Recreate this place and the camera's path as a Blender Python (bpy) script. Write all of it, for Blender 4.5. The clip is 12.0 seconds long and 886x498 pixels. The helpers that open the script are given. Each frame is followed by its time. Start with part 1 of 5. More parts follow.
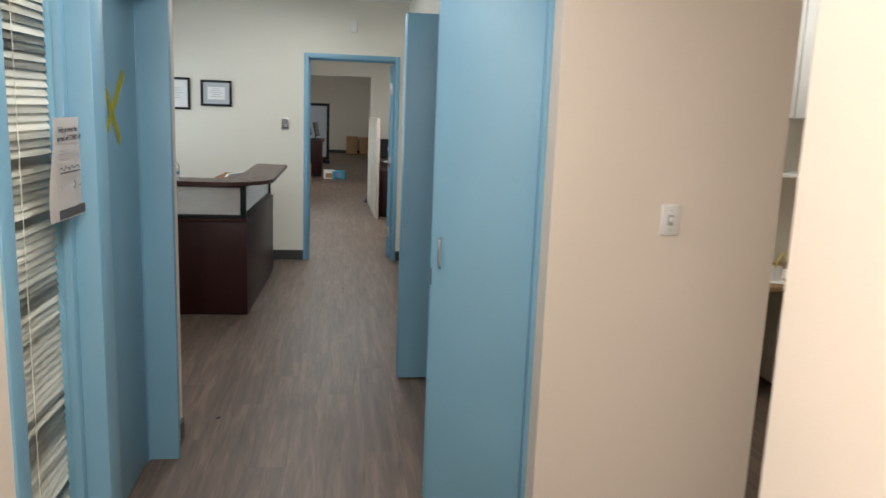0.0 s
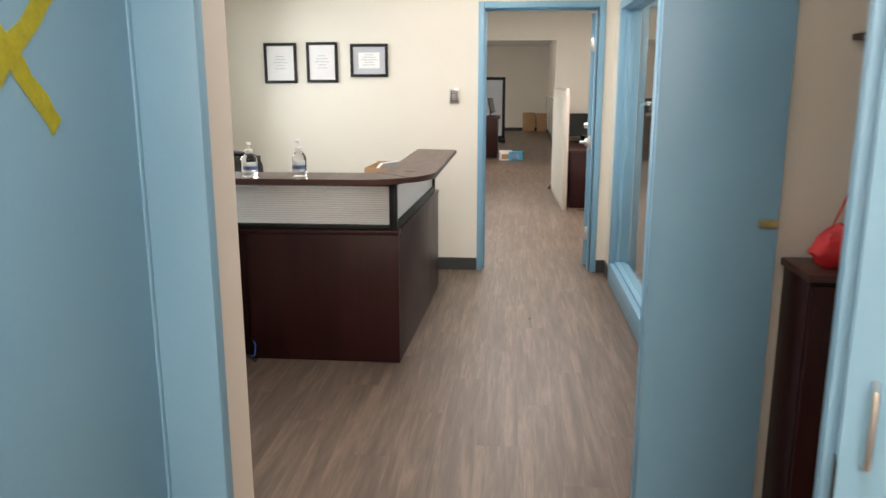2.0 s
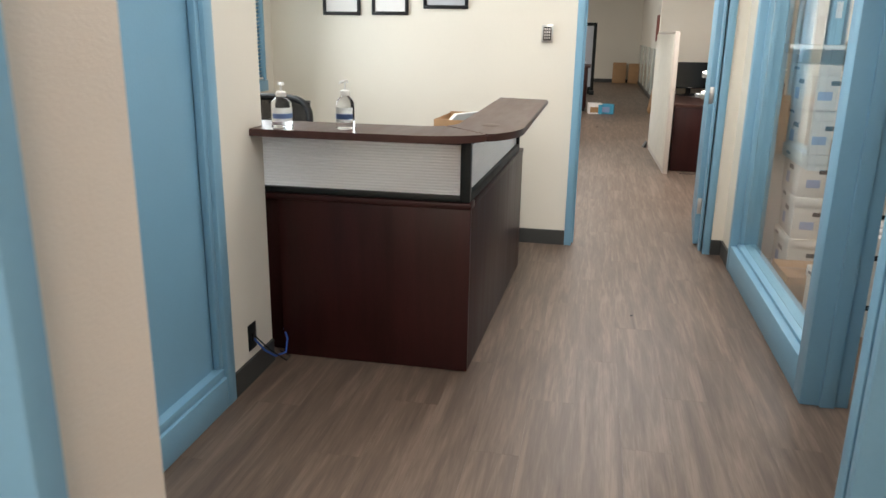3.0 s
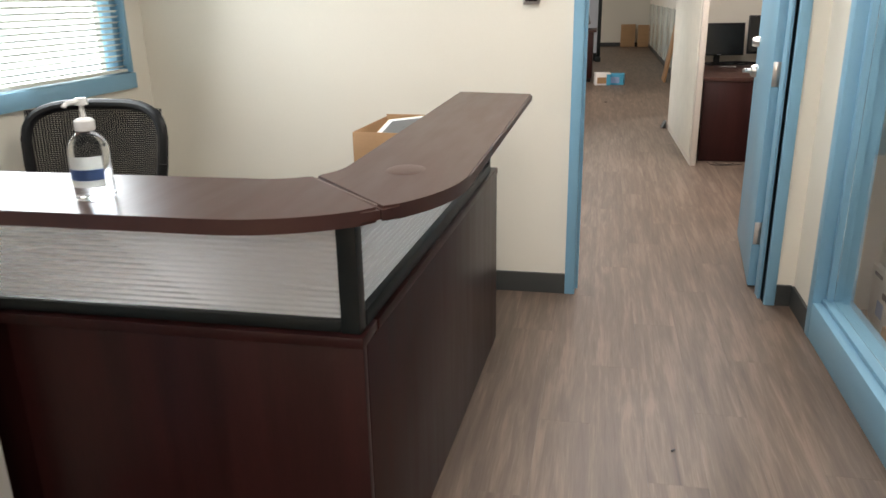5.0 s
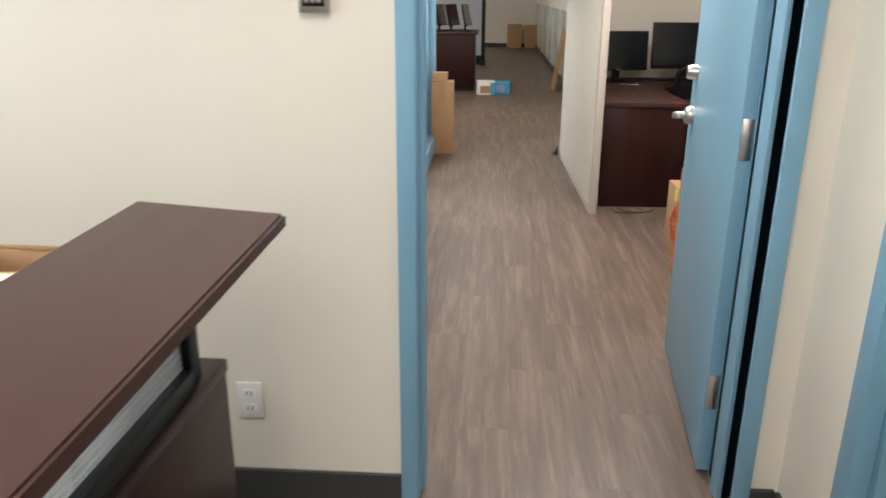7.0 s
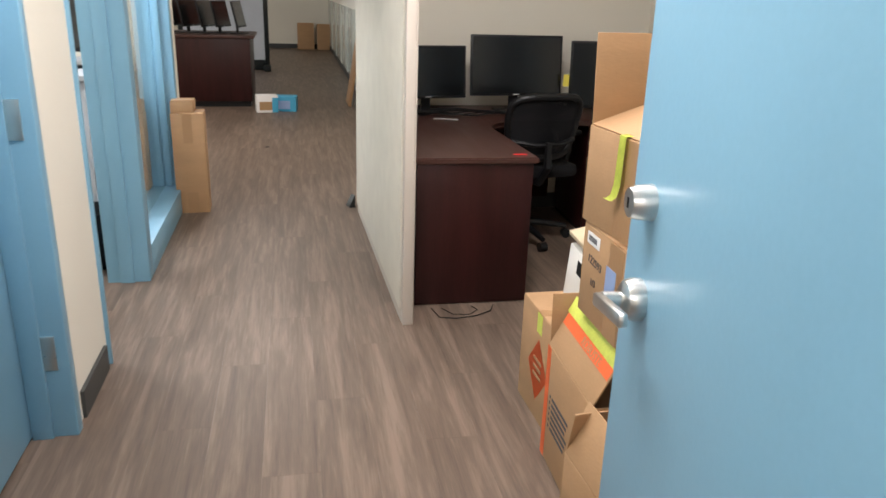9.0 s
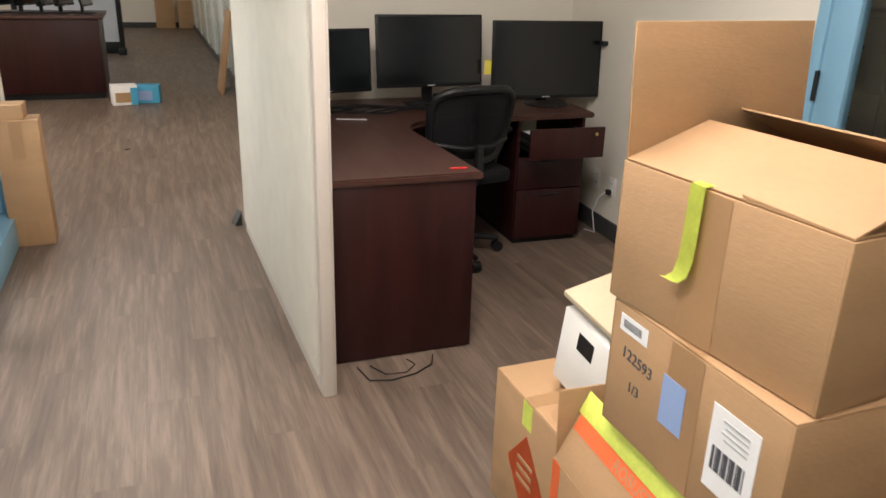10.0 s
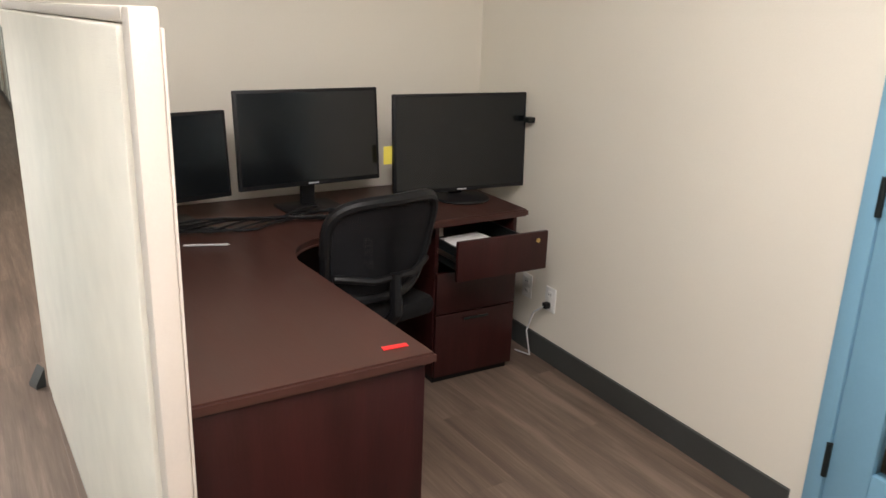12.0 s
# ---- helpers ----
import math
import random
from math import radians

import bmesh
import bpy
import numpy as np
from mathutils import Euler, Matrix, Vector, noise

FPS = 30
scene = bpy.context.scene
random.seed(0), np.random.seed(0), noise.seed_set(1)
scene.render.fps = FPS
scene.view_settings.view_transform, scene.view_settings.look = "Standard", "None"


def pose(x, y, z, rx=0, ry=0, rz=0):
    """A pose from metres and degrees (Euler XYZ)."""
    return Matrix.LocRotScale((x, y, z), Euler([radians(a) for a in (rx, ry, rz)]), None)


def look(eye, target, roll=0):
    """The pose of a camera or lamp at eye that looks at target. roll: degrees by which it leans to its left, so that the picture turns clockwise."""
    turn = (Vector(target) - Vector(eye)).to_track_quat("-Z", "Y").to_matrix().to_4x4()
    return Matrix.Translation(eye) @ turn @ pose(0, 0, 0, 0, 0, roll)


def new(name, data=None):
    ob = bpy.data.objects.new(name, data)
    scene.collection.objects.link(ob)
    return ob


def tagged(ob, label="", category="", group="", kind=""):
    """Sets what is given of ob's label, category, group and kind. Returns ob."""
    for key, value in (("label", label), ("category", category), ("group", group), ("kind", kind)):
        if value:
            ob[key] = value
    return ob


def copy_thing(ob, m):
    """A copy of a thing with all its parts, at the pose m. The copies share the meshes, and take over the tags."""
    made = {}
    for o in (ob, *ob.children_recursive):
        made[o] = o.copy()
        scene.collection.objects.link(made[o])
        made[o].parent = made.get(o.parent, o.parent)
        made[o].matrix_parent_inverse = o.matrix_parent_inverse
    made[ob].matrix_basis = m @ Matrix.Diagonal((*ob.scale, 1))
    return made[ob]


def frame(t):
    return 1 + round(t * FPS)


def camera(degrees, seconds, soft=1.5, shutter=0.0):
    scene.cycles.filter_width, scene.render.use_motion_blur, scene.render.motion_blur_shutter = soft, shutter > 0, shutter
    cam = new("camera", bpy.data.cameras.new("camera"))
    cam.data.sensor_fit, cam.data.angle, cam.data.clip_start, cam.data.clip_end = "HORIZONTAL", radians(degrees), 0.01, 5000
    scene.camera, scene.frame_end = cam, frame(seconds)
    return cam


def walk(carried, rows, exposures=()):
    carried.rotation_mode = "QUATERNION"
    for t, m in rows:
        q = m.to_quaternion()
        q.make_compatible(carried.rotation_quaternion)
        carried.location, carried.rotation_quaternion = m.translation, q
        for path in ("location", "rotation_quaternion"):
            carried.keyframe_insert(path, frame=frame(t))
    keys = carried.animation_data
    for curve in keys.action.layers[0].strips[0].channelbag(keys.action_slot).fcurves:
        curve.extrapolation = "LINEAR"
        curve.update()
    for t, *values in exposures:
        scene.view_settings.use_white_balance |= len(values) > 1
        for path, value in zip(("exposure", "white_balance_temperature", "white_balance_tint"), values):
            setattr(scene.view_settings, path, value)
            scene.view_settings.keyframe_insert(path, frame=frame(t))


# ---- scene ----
cam = camera(60.6, 12.0, soft=1.5, shutter=0.25)
METRES, EYE, TILT, LEAN, TURN = 10.35, 1.50, -0.8, 0.0, -8.0
ROWS = [
    (0.0, 0.0, 0.0, 0.0164, 0.34, -9.61, -2.2),
    (0.5, -0.0104, 0.0418, 0.016, 5.17, -9.87, -0.77),
    (1.0, -0.0167, 0.0872, 0.018, 9.06, -9.42, 0.46),
    (1.5, -0.0269, 0.1349, 0.0155, 9.81, -10.03, 0.62),
    (2.0, -0.0348, 0.1847, 0.009, 13.16, -11.57, -0.12),
    (2.5, -0.0496, 0.2321, 0.0016, 17.19, -13.47, -1.17),
    (3.0, -0.0607, 0.2766, 0.001, 19.23, -15.3, -1.14),
    (5.0, -0.0852, 0.4387, 0.0009, 19.46, -17.65, 0.76),
    (5.5, -0.0894, 0.4796, 0.0043, 15.17, -18.14, -1.44),
    (6.0, -0.0926, 0.5225, 0.0041, 14.91, -18.26, -1.72),
    (6.5, -0.0972, 0.5609, 0.0043, 16.37, -17.81, -0.79),
    (7.0, -0.0991, 0.6081, 0.0043, 11.61, -18.06, -0.44),
    (9.0, -0.1025, 0.7935, 0.0082, -2.89, -18.09, -1.72),
    (9.5, -0.1105, 0.8333, 0.0073, -7.73, -19.26, -1.73),
    (10.0, -0.1129, 0.8726, 0.0079, -12.35, -19.69, -1.42),
    (10.5, -0.1105, 0.9091, 0.0109, -15.27, -18.34, -0.51),
    (11.0, -0.1162, 0.9385, 0.0129, -20.53, -16.37, -0.8),
    (11.5, -0.114, 0.9647, 0.0145, -25.83, -16.03, -1.67),
    (12.0, -0.1063, 0.9852, 0.0138, -24.36, -16.33, -1.63),
]
walk(cam, [(t, pose(0, 0, EYE, TILT, LEAN, TURN) @ pose(METRES * x, METRES * y, METRES * z, 90 + pitch, roll, yaw)) for t, x, y, z, yaw, pitch, roll in ROWS],
     [(0.0, -0.75, 6100, 6), (0.7, -0.66, 6300, 8), (1.5, -0.42, 6900, 14), (2.0, 0.02, 6750, 12), (3.2, -0.02, 6550, 10), (5.0, -0.06, 6650, 11), (7.0, -0.08, 6650, 11), (9.0, 0.05, 6450, 10), (9.6, 0.08, 6800, 11), (10.5, 0.2, 6600, 10), (12.0, 0.38, 6550, 11)])
# ---- world, lights ----
H = 2.75
world = bpy.data.worlds.new("sky")
scene.world = world
world.use_nodes = True
wn = world.node_tree
sky = wn.nodes.new("ShaderNodeTexSky")
sky.sky_type, sky.sun_disc = "NISHITA", False
sky.sun_elevation, sky.sun_rotation = radians(40), radians(250)
wn.nodes["Background"].inputs[1].default_value = 0.1
wn.links.new(sky.outputs[0], wn.nodes["Background"].inputs[0])


def area(name, x, y, z, sx, sy, watts, colour, target=None):
    d = bpy.data.lights.new(name, "AREA")
    d.shape, d.size, d.size_y, d.energy, d.color = "RECTANGLE", sx, sy, watts, colour
    o = new(name, d)
    o.matrix_world = look((x, y, z), target or (x, y + 0.0001, z - 1))
    return o


DAY, WARM_FILL = (0.86, 0.94, 1.0), (1.0, 0.87, 0.72)
area("window_daylight", -2.50, 7.15, 1.6, 1.0, 0.9, 34, DAY, (0.0, 6.4, 1.1))
# Added cool fill for supposed far-room windows; the wall behind it has none
area("far_daylight_fill", -4.7, 20.5, 1.6, 5.0, 1.5, 110, DAY, (0, 20.5, 1.2))
# Fill lamps at assumed ceiling spots, out of view; (-2.0, 12.3) adds office daylight
for lx, ly, lw, lc in ((0.05, 0.0, 94, (1.0, 0.89, 0.80)), (0.0, 2.0, 27, (1.0, 0.90, 0.86)), (-0.35, 6.9, 24, (1.0, 0.96, 0.91)), (-0.45, 4.7, 24, (0.95, 0.97, 1.0)), (2.3, 6.6, 14, (1.0, 0.9, 0.8)), (2.6, 3.6, 24, (1.0, 0.93, 0.85)),
                       (-0.1, 9.7, 41, (1.0, 0.96, 0.94)), (0.8, 10.7, 44, (1.0, 0.94, 0.92)), (-2.0, 12.3, 60, DAY), (-0.3, 15.3, 40, (1.0, 0.93, 0.88)), (-3.0, 16.0, 60, (1.0, 0.92, 0.84)), (-3.2, 24.0, 50, WARM_FILL)):
    area("assumed_ceiling_fill", lx, ly, H - 0.09, 0.5, 1.1, lw, lc)

# ---- materials ----


def nodes_of(name):
    m = bpy.data.materials.new(name)
    m.use_nodes = True
    t = m.node_tree
    return m, t, t.nodes["Principled BSDF"]


def mat(name, colour, rough=0.5, metal=0.0, vary=0.08, scale=6.0, bump=0.05, grain=120.0, stretch=(1, 1, 1), spec=0.5):
    """A surface with slow stains and fine grain, in world metres."""
    m, t, p = nodes_of(name)
    pos = t.nodes.new("ShaderNodeNewGeometry")
    mp = t.nodes.new("ShaderNodeMapping")
    mp.inputs["Scale"].default_value = stretch
    t.links.new(pos.outputs["Position"], mp.inputs["Vector"])
    n1, n2 = t.nodes.new("ShaderNodeTexNoise"), t.nodes.new("ShaderNodeTexNoise")
    n1.inputs["Scale"].default_value, n2.inputs["Scale"].default_value = scale, grain
    n1.inputs["Detail"].default_value = 5
    for n in (n1, n2):
        t.links.new(mp.outputs[0], n.inputs["Vector"])
    add = t.nodes.new("ShaderNodeMath")
    add.operation = "MULTIPLY_ADD"
    add.inputs[1].default_value = 0.35
    t.links.new(n2.outputs[0], add.inputs[0])
    t.links.new(n1.outputs[0], add.inputs[2])
    ramp = t.nodes.new("ShaderNodeValToRGB")
    ramp.color_ramp.elements[0].position, ramp.color_ramp.elements[1].position = 0.4, 0.95
    ramp.color_ramp.elements[0].color = (*[c * (1 - vary) for c in colour], 1)
    ramp.color_ramp.elements[1].color = (*[min(1, c * (1 + vary)) for c in colour], 1)
    t.links.new(add.outputs[0], ramp.inputs[0])
    t.links.new(ramp.outputs[0], p.inputs["Base Color"])
    rr = t.nodes.new("ShaderNodeMath")
    rr.operation = "MULTIPLY_ADD"
    rr.inputs[1].default_value, rr.inputs[2].default_value = 0.16, rough - 0.08
    t.links.new(n1.outputs[0], rr.inputs[0])
    t.links.new(rr.outputs[0], p.inputs["Roughness"])
    p.inputs["Metallic"].default_value = metal
    p.inputs["Specular IOR Level"].default_value = spec
    if bump:
        b = t.nodes.new("ShaderNodeBump")
        b.inputs["Strength"].default_value, b.inputs["Distance"].default_value = bump, 0.01
        t.links.new(n2.outputs[0], b.inputs["Height"])
        t.links.new(b.outputs[0], p.inputs["Normal"])
    return m


def floor_material():
    """Grey-brown vinyl planks with streaks along y; each plank has its own tone."""
    m, t, p = nodes_of("vinyl_plank")
    geo, info = t.nodes.new("ShaderNodeNewGeometry"), t.nodes.new("ShaderNodeObjectInfo")
    off = t.nodes.new("ShaderNodeVectorMath")
    off.operation = "MULTIPLY_ADD"
    rnd = t.nodes.new("ShaderNodeMath")
    t.links.new(info.outputs["Random"], rnd.inputs[0])
    t.links.new(geo.outputs["Random Per Island"], rnd.inputs[1])
    t.links.new(rnd.outputs[0], off.inputs[0])
    off.inputs[1].default_value = (0.9, 0.5, 0.0)
    t.links.new(geo.outputs["Position"], off.inputs[2])

    def streak(sx, sy, detail, rough):
        mp, n = t.nodes.new("ShaderNodeMapping"), t.nodes.new("ShaderNodeTexNoise")
        mp.inputs["Scale"].default_value = (sx, sy, 1)
        n.inputs["Scale"].default_value, n.inputs["Detail"].default_value, n.inputs["Roughness"].default_value = 1, detail, rough
        n.inputs["Distortion"].default_value = 0.6
        t.links.new(off.outputs[0], mp.inputs["Vector"])
        t.links.new(mp.outputs[0], n.inputs["Vector"])
        return n
    big, mid, fine = streak(16, 1.3, 5, 0.6), streak(55, 2.8, 4, 0.6), streak(220, 9, 2, 0.5)
    a, b = t.nodes.new("ShaderNodeMath"), t.nodes.new("ShaderNodeMath")
    for nd, src, k, prev in ((a, mid, 0.40, big.outputs[0]), (b, fine, 0.25, a.outputs[0])):
        nd.operation = "MULTIPLY_ADD"
        nd.inputs[1].default_value = k
        t.links.new(src.outputs[0], nd.inputs[0])
        t.links.new(prev, nd.inputs[2])
    ramp = t.nodes.new("ShaderNodeValToRGB")
    e = ramp.color_ramp.elements
    e[0].position, e[0].color = 0.54, (0.082, 0.056, 0.043, 1)
    e[1].position, e[1].color = 1.0, (0.200, 0.144, 0.109, 1)
    k = e.new(0.82)
    k.color = (0.134, 0.095, 0.071, 1)
    t.links.new(b.outputs[0], ramp.inputs[0])
    hsv = t.nodes.new("ShaderNodeHueSaturation")
    val = t.nodes.new("ShaderNodeMapRange")
    val.inputs["To Min"].default_value, val.inputs["To Max"].default_value = 0.94, 1.06
    frac = t.nodes.new("ShaderNodeMath")
    frac.operation = "FRACT"
    t.links.new(rnd.outputs[0], frac.inputs[0])
    t.links.new(frac.outputs[0], val.inputs[0])
    t.links.new(val.outputs[0], hsv.inputs["Value"])
    t.links.new(ramp.outputs[0], hsv.inputs["Color"])
    t.links.new(hsv.outputs[0], p.inputs["Base Color"])
    rr = t.nodes.new("ShaderNodeMapRange")
    rr.inputs["To Min"].default_value, rr.inputs["To Max"].default_value = 0.5, 0.36
    t.links.new(mid.outputs[0], rr.inputs[0])
    t.links.new(rr.outputs[0], p.inputs["Roughness"])
    bp = t.nodes.new("ShaderNodeBump")
    bp.inputs["Strength"].default_value, bp.inputs["Distance"].default_value = 0.12, 0.004
    t.links.new(fine.outputs[0], bp.inputs["Height"])
    t.links.new(bp.outputs[0], p.inputs["Normal"])
    return m


def glass_material(name, tint=(0.95, 0.98, 0.97), rough=0.0):
    m, t, p = nodes_of(name)
    p.inputs["Base Color"].default_value = (*tint, 1)
    p.inputs["Transmission Weight"].default_value = 1
    p.inputs["Roughness"].default_value, p.inputs["IOR"].default_value = rough, 1.45
    return m


def emit_material(name, colour, strength):
    m, t, p = nodes_of(name)
    p.inputs["Base Color"].default_value = (*colour, 1)
    p.inputs["Emission Color"].default_value = (*colour, 1)
    p.inputs["Emission Strength"].default_value = strength
    return m


CREAM = mat("cream_wall_paint", (0.775, 0.728, 0.636), 0.6, vary=0.03, scale=1.3, bump=0.06, grain=180)
TAN = mat("peach_wall_paint", (0.78, 0.70, 0.605), 0.6, vary=0.03, scale=1.3, bump=0.06, grain=180)
CEIL = mat("ceiling_white", (0.8, 0.79, 0.76), 0.85, vary=0.05, scale=20, bump=0.3, grain=90)
BLUE = mat("blue_gloss_paint", (0.205, 0.40, 0.545), 0.40, vary=0.05, scale=2.5, bump=0.03, grain=90)
BASE = mat("dark_rubber_base", (0.045, 0.047, 0.045), 0.5, vary=0.15)
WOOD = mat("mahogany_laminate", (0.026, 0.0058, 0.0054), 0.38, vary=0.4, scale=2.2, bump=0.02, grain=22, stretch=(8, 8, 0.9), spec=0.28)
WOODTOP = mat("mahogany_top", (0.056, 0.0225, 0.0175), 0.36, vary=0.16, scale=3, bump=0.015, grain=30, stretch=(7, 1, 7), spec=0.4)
BLACK = mat("black_plastic", (0.007, 0.007, 0.008), 0.45, vary=0.2, bump=0.05, spec=0.3)
SCREEN = mat("monitor_screen", (0.005, 0.006, 0.007), 0.2, vary=0.1, bump=0)
MESHBLK = mat("black_fabric", (0.007, 0.007, 0.008), 0.85, vary=0.3, scale=60, bump=0.4, grain=300, spec=0.2)
MESHBACK = mat("open_mesh_fabric", (0.012, 0.012, 0.014), 0.9, vary=0.3, scale=60, bump=0.3, grain=300, spec=0.2)
DKMETAL = mat("dark_painted_metal", (0.010, 0.013, 0.013), 0.42, vary=0.15, spec=0.3)
CHROME = mat("brushed_steel", (0.62, 0.61, 0.59), 0.3, 1.0, vary=0.06, bump=0.02)
BRASS = mat("brass", (0.65, 0.48, 0.2), 0.3, 1.0)
WHITE = mat("white_plastic", (0.78, 0.77, 0.74), 0.4, vary=0.03)
PAPER = mat("white_paper", (0.82, 0.80, 0.79), 0.8, vary=0.03)
INK = mat("grey_ink", (0.07, 0.07, 0.08), 0.8)
LIGHTINK = mat("pale_ink", (0.45, 0.45, 0.46), 0.8)
KRAFT = mat("kraft_cardboard", (0.40, 0.235, 0.118), 0.75, vary=0.09, scale=5, bump=0.08, grain=60, stretch=(1, 1, 3))
KRAFTDK = mat("kraft_inside", (0.40, 0.25, 0.13), 0.8, vary=0.1, scale=5)
KTAPE = mat("brown_packing_tape", (0.36, 0.205, 0.10), 0.3, vary=0.08)
YTAPE = mat("yellow_green_tape", (0.62, 0.68, 0.12), 0.55, vary=0.12, scale=30)
MTAPE = mat("masking_tape_olive", (0.72, 0.68, 0.06), 0.6, vary=0.15, scale=30)
ORANGE = mat("orange_print", (0.72, 0.13, 0.035), 0.6)
BOXWHITE = mat("white_carton", (0.74, 0.71, 0.66), 0.7, vary=0.05)
LABELBLUE = mat("pale_blue_label", (0.28, 0.38, 0.62), 0.6)
CYAN = mat("cyan_carton", (0.06, 0.36, 0.58), 0.5)
RED = mat("red_cloth", (0.55, 0.02, 0.025), 0.6, vary=0.3, scale=20)
PANEL = mat("beige_panel_fabric", (0.66, 0.615, 0.53), 0.9, vary=0.05, scale=9, bump=0.25, grain=350)
TRIM = mat("beige_panel_trim", (0.52, 0.46, 0.40), 0.55, vary=0.04)
LAMIN = mat("glossy_pale_panel", (0.58, 0.60, 0.54), 0.12, vary=0.06, scale=2, bump=0)
GREY = mat("light_grey_panel", (0.48, 0.49, 0.52), 0.7, vary=0.05)
OLIVE = mat("filing_cabinet_putty", (0.56, 0.53, 0.44), 0.5, vary=0.04)
OAK = mat("oak_edge_top", (0.33, 0.2, 0.1), 0.45, vary=0.2, scale=4, grain=30, stretch=(1, 8, 8))
SLAT = mat("blind_slat", (0.72, 0.70, 0.62), 0.45, vary=0.04)
GOLD = mat("picture_gold", (0.66, 0.55, 0.3), 0.45, vary=0.1)
SLATE = mat("grey_picture", (0.10, 0.105, 0.11), 0.3)
BLUECABLE = mat("blue_cable", (0.03, 0.10, 0.40), 0.5)
YELLOW = mat("yellow_note", (0.80, 0.68, 0.10), 0.7)
FLOOR = floor_material()
GLASS = glass_material("window_glass")
THINPANE = glass_material("thin_glazing")
THINPANE.node_tree.nodes["Principled BSDF"].inputs["IOR"].default_value = 1.12
BOTTLE = glass_material("clear_plastic", (0.96, 0.98, 1.0), 0.12)
BOTTLE.node_tree.nodes["Principled BSDF"].inputs["IOR"].default_value = 1.12
DARKGLASS = mat("dark_glass", (0.012, 0.014, 0.017), 0.06, vary=0.1, bump=0)
FROST = glass_material("ribbed_acrylic", (0.93, 0.93, 0.92), 0.35)
FROST.node_tree.nodes["Principled BSDF"].inputs["Transmission Weight"].default_value = 0.55
FROST.node_tree.nodes["Principled BSDF"].inputs["IOR"].default_value = 1.3
# Glow of the added ceiling fixtures, which stay out of view
DIFF = emit_material("assumed_lamp_diffuser", (1.0, 0.93, 0.85), 2.0)
OUTSIDE = emit_material("bright_daylight", (0.86, 0.94, 1.0), 3.2)

# ---- building helpers ----


def bx(bm, x0, x1, y0, y1, z0, z1, bev=0.0, m=None):
    """Add a box; bev rounds its edges."""
    r = bmesh.ops.create_cube(bm, size=1)
    vs = r["verts"]
    bmesh.ops.scale(bm, vec=(x1 - x0, y1 - y0, z1 - z0), verts=vs)
    bmesh.ops.translate(bm, vec=((x0 + x1) / 2, (y0 + y1) / 2, (z0 + z1) / 2), verts=vs)
    if bev:
        es = list({e for v in vs for e in v.link_edges})
        out = bmesh.ops.bevel(bm, geom=es, offset=bev, segments=2, affect="EDGES", profile=0.5)
        vs = list({v for f in out["faces"] for v in f.verts} | {v for v in vs if v.is_valid})
    if m is not None:
        bmesh.ops.transform(bm, matrix=m, verts=vs)
    return bm


def box(x0, x1, y0, y1, z0, z1, bev=0.0, m=None):
    return bx(bmesh.new(), x0, x1, y0, y1, z0, z1, bev, m)


def tube(bm, pts, r, seg=10, cap=True):
    """A round bar along points; r is one radius or one for each point."""
    rings = []
    pts = [Vector(q) for q in pts]
    for i, q in enumerate(pts):
        d = (pts[min(i + 1, len(pts) - 1)] - pts[max(i - 1, 0)]).normalized()
        u = d.orthogonal().normalized() if i == 0 else (u - d * u.dot(d)).normalized()
        w = d.cross(u)
        rad = r[i] if isinstance(r, (list, tuple)) else r
        rings.append([bm.verts.new(q + rad * (math.cos(2 * math.pi * k / seg) * u + math.sin(2 * math.pi * k / seg) * w)) for k in range(seg)])
    for a, b in zip(rings, rings[1:]):
        for k in range(seg):
            bm.faces.new((a[k], a[(k + 1) % seg], b[(k + 1) % seg], b[k]))
    if cap:
        bm.faces.new(rings[0][::-1])
        bm.faces.new(rings[-1])
    return bm


def tubes(pts, r, seg=10):
    return tube(bmesh.new(), pts, r, seg)


def prism(outline, z0, z1):
    bm = bmesh.new()
    lo, hi = [bm.verts.new((x, y, z0)) for x, y in outline], [bm.verts.new((x, y, z1)) for x, y in outline]
    n = len(lo)
    for k in range(n):
        bm.faces.new((lo[k], lo[(k + 1) % n], hi[(k + 1) % n], hi[k]))
    bm.faces.new(lo[::-1])
    bm.faces.new(hi)
    return bm


def arc(cx, cy, r, a0, a1, n=10):
    return [(cx + r * math.cos(radians(a0 + (a1 - a0) * k / n)), cy + r * math.sin(radians(a0 + (a1 - a0) * k / n))) for k in range(n + 1)]


def mesh_of(name, bm, material, smooth=False):
    bmesh.ops.recalc_face_normals(bm, faces=bm.faces)
    me = bpy.data.meshes.new(name)
    bm.to_mesh(me)
    bm.free()
    me.materials.append(material)
    if smooth:
        me.shade_smooth()
        me.set_sharp_from_angle(angle=radians(35))
    return me


def part(name, bm, material, parent, label="", smooth=True):
    ob = new(name, mesh_of(name, bm, material, smooth))
    ob.parent = parent
    return tagged(ob, label)


def thing(name, label, category, m, group="", kind=""):
    ob = new(name)
    ob.empty_display_size = 0.1
    ob.matrix_world = m
    return tagged(ob, label, category, group, kind)


def solid(name, bm, material, label, category, kind="structure"):
    return tagged(new(name, mesh_of(name, bm, material)), label, category, "", kind)


def walls(name, material, label, boxes, m=None):
    bm = bmesh.new()
    for b in boxes:
        bx(bm, *b, m=m)
    return solid(name, bm, material, label, "wall")


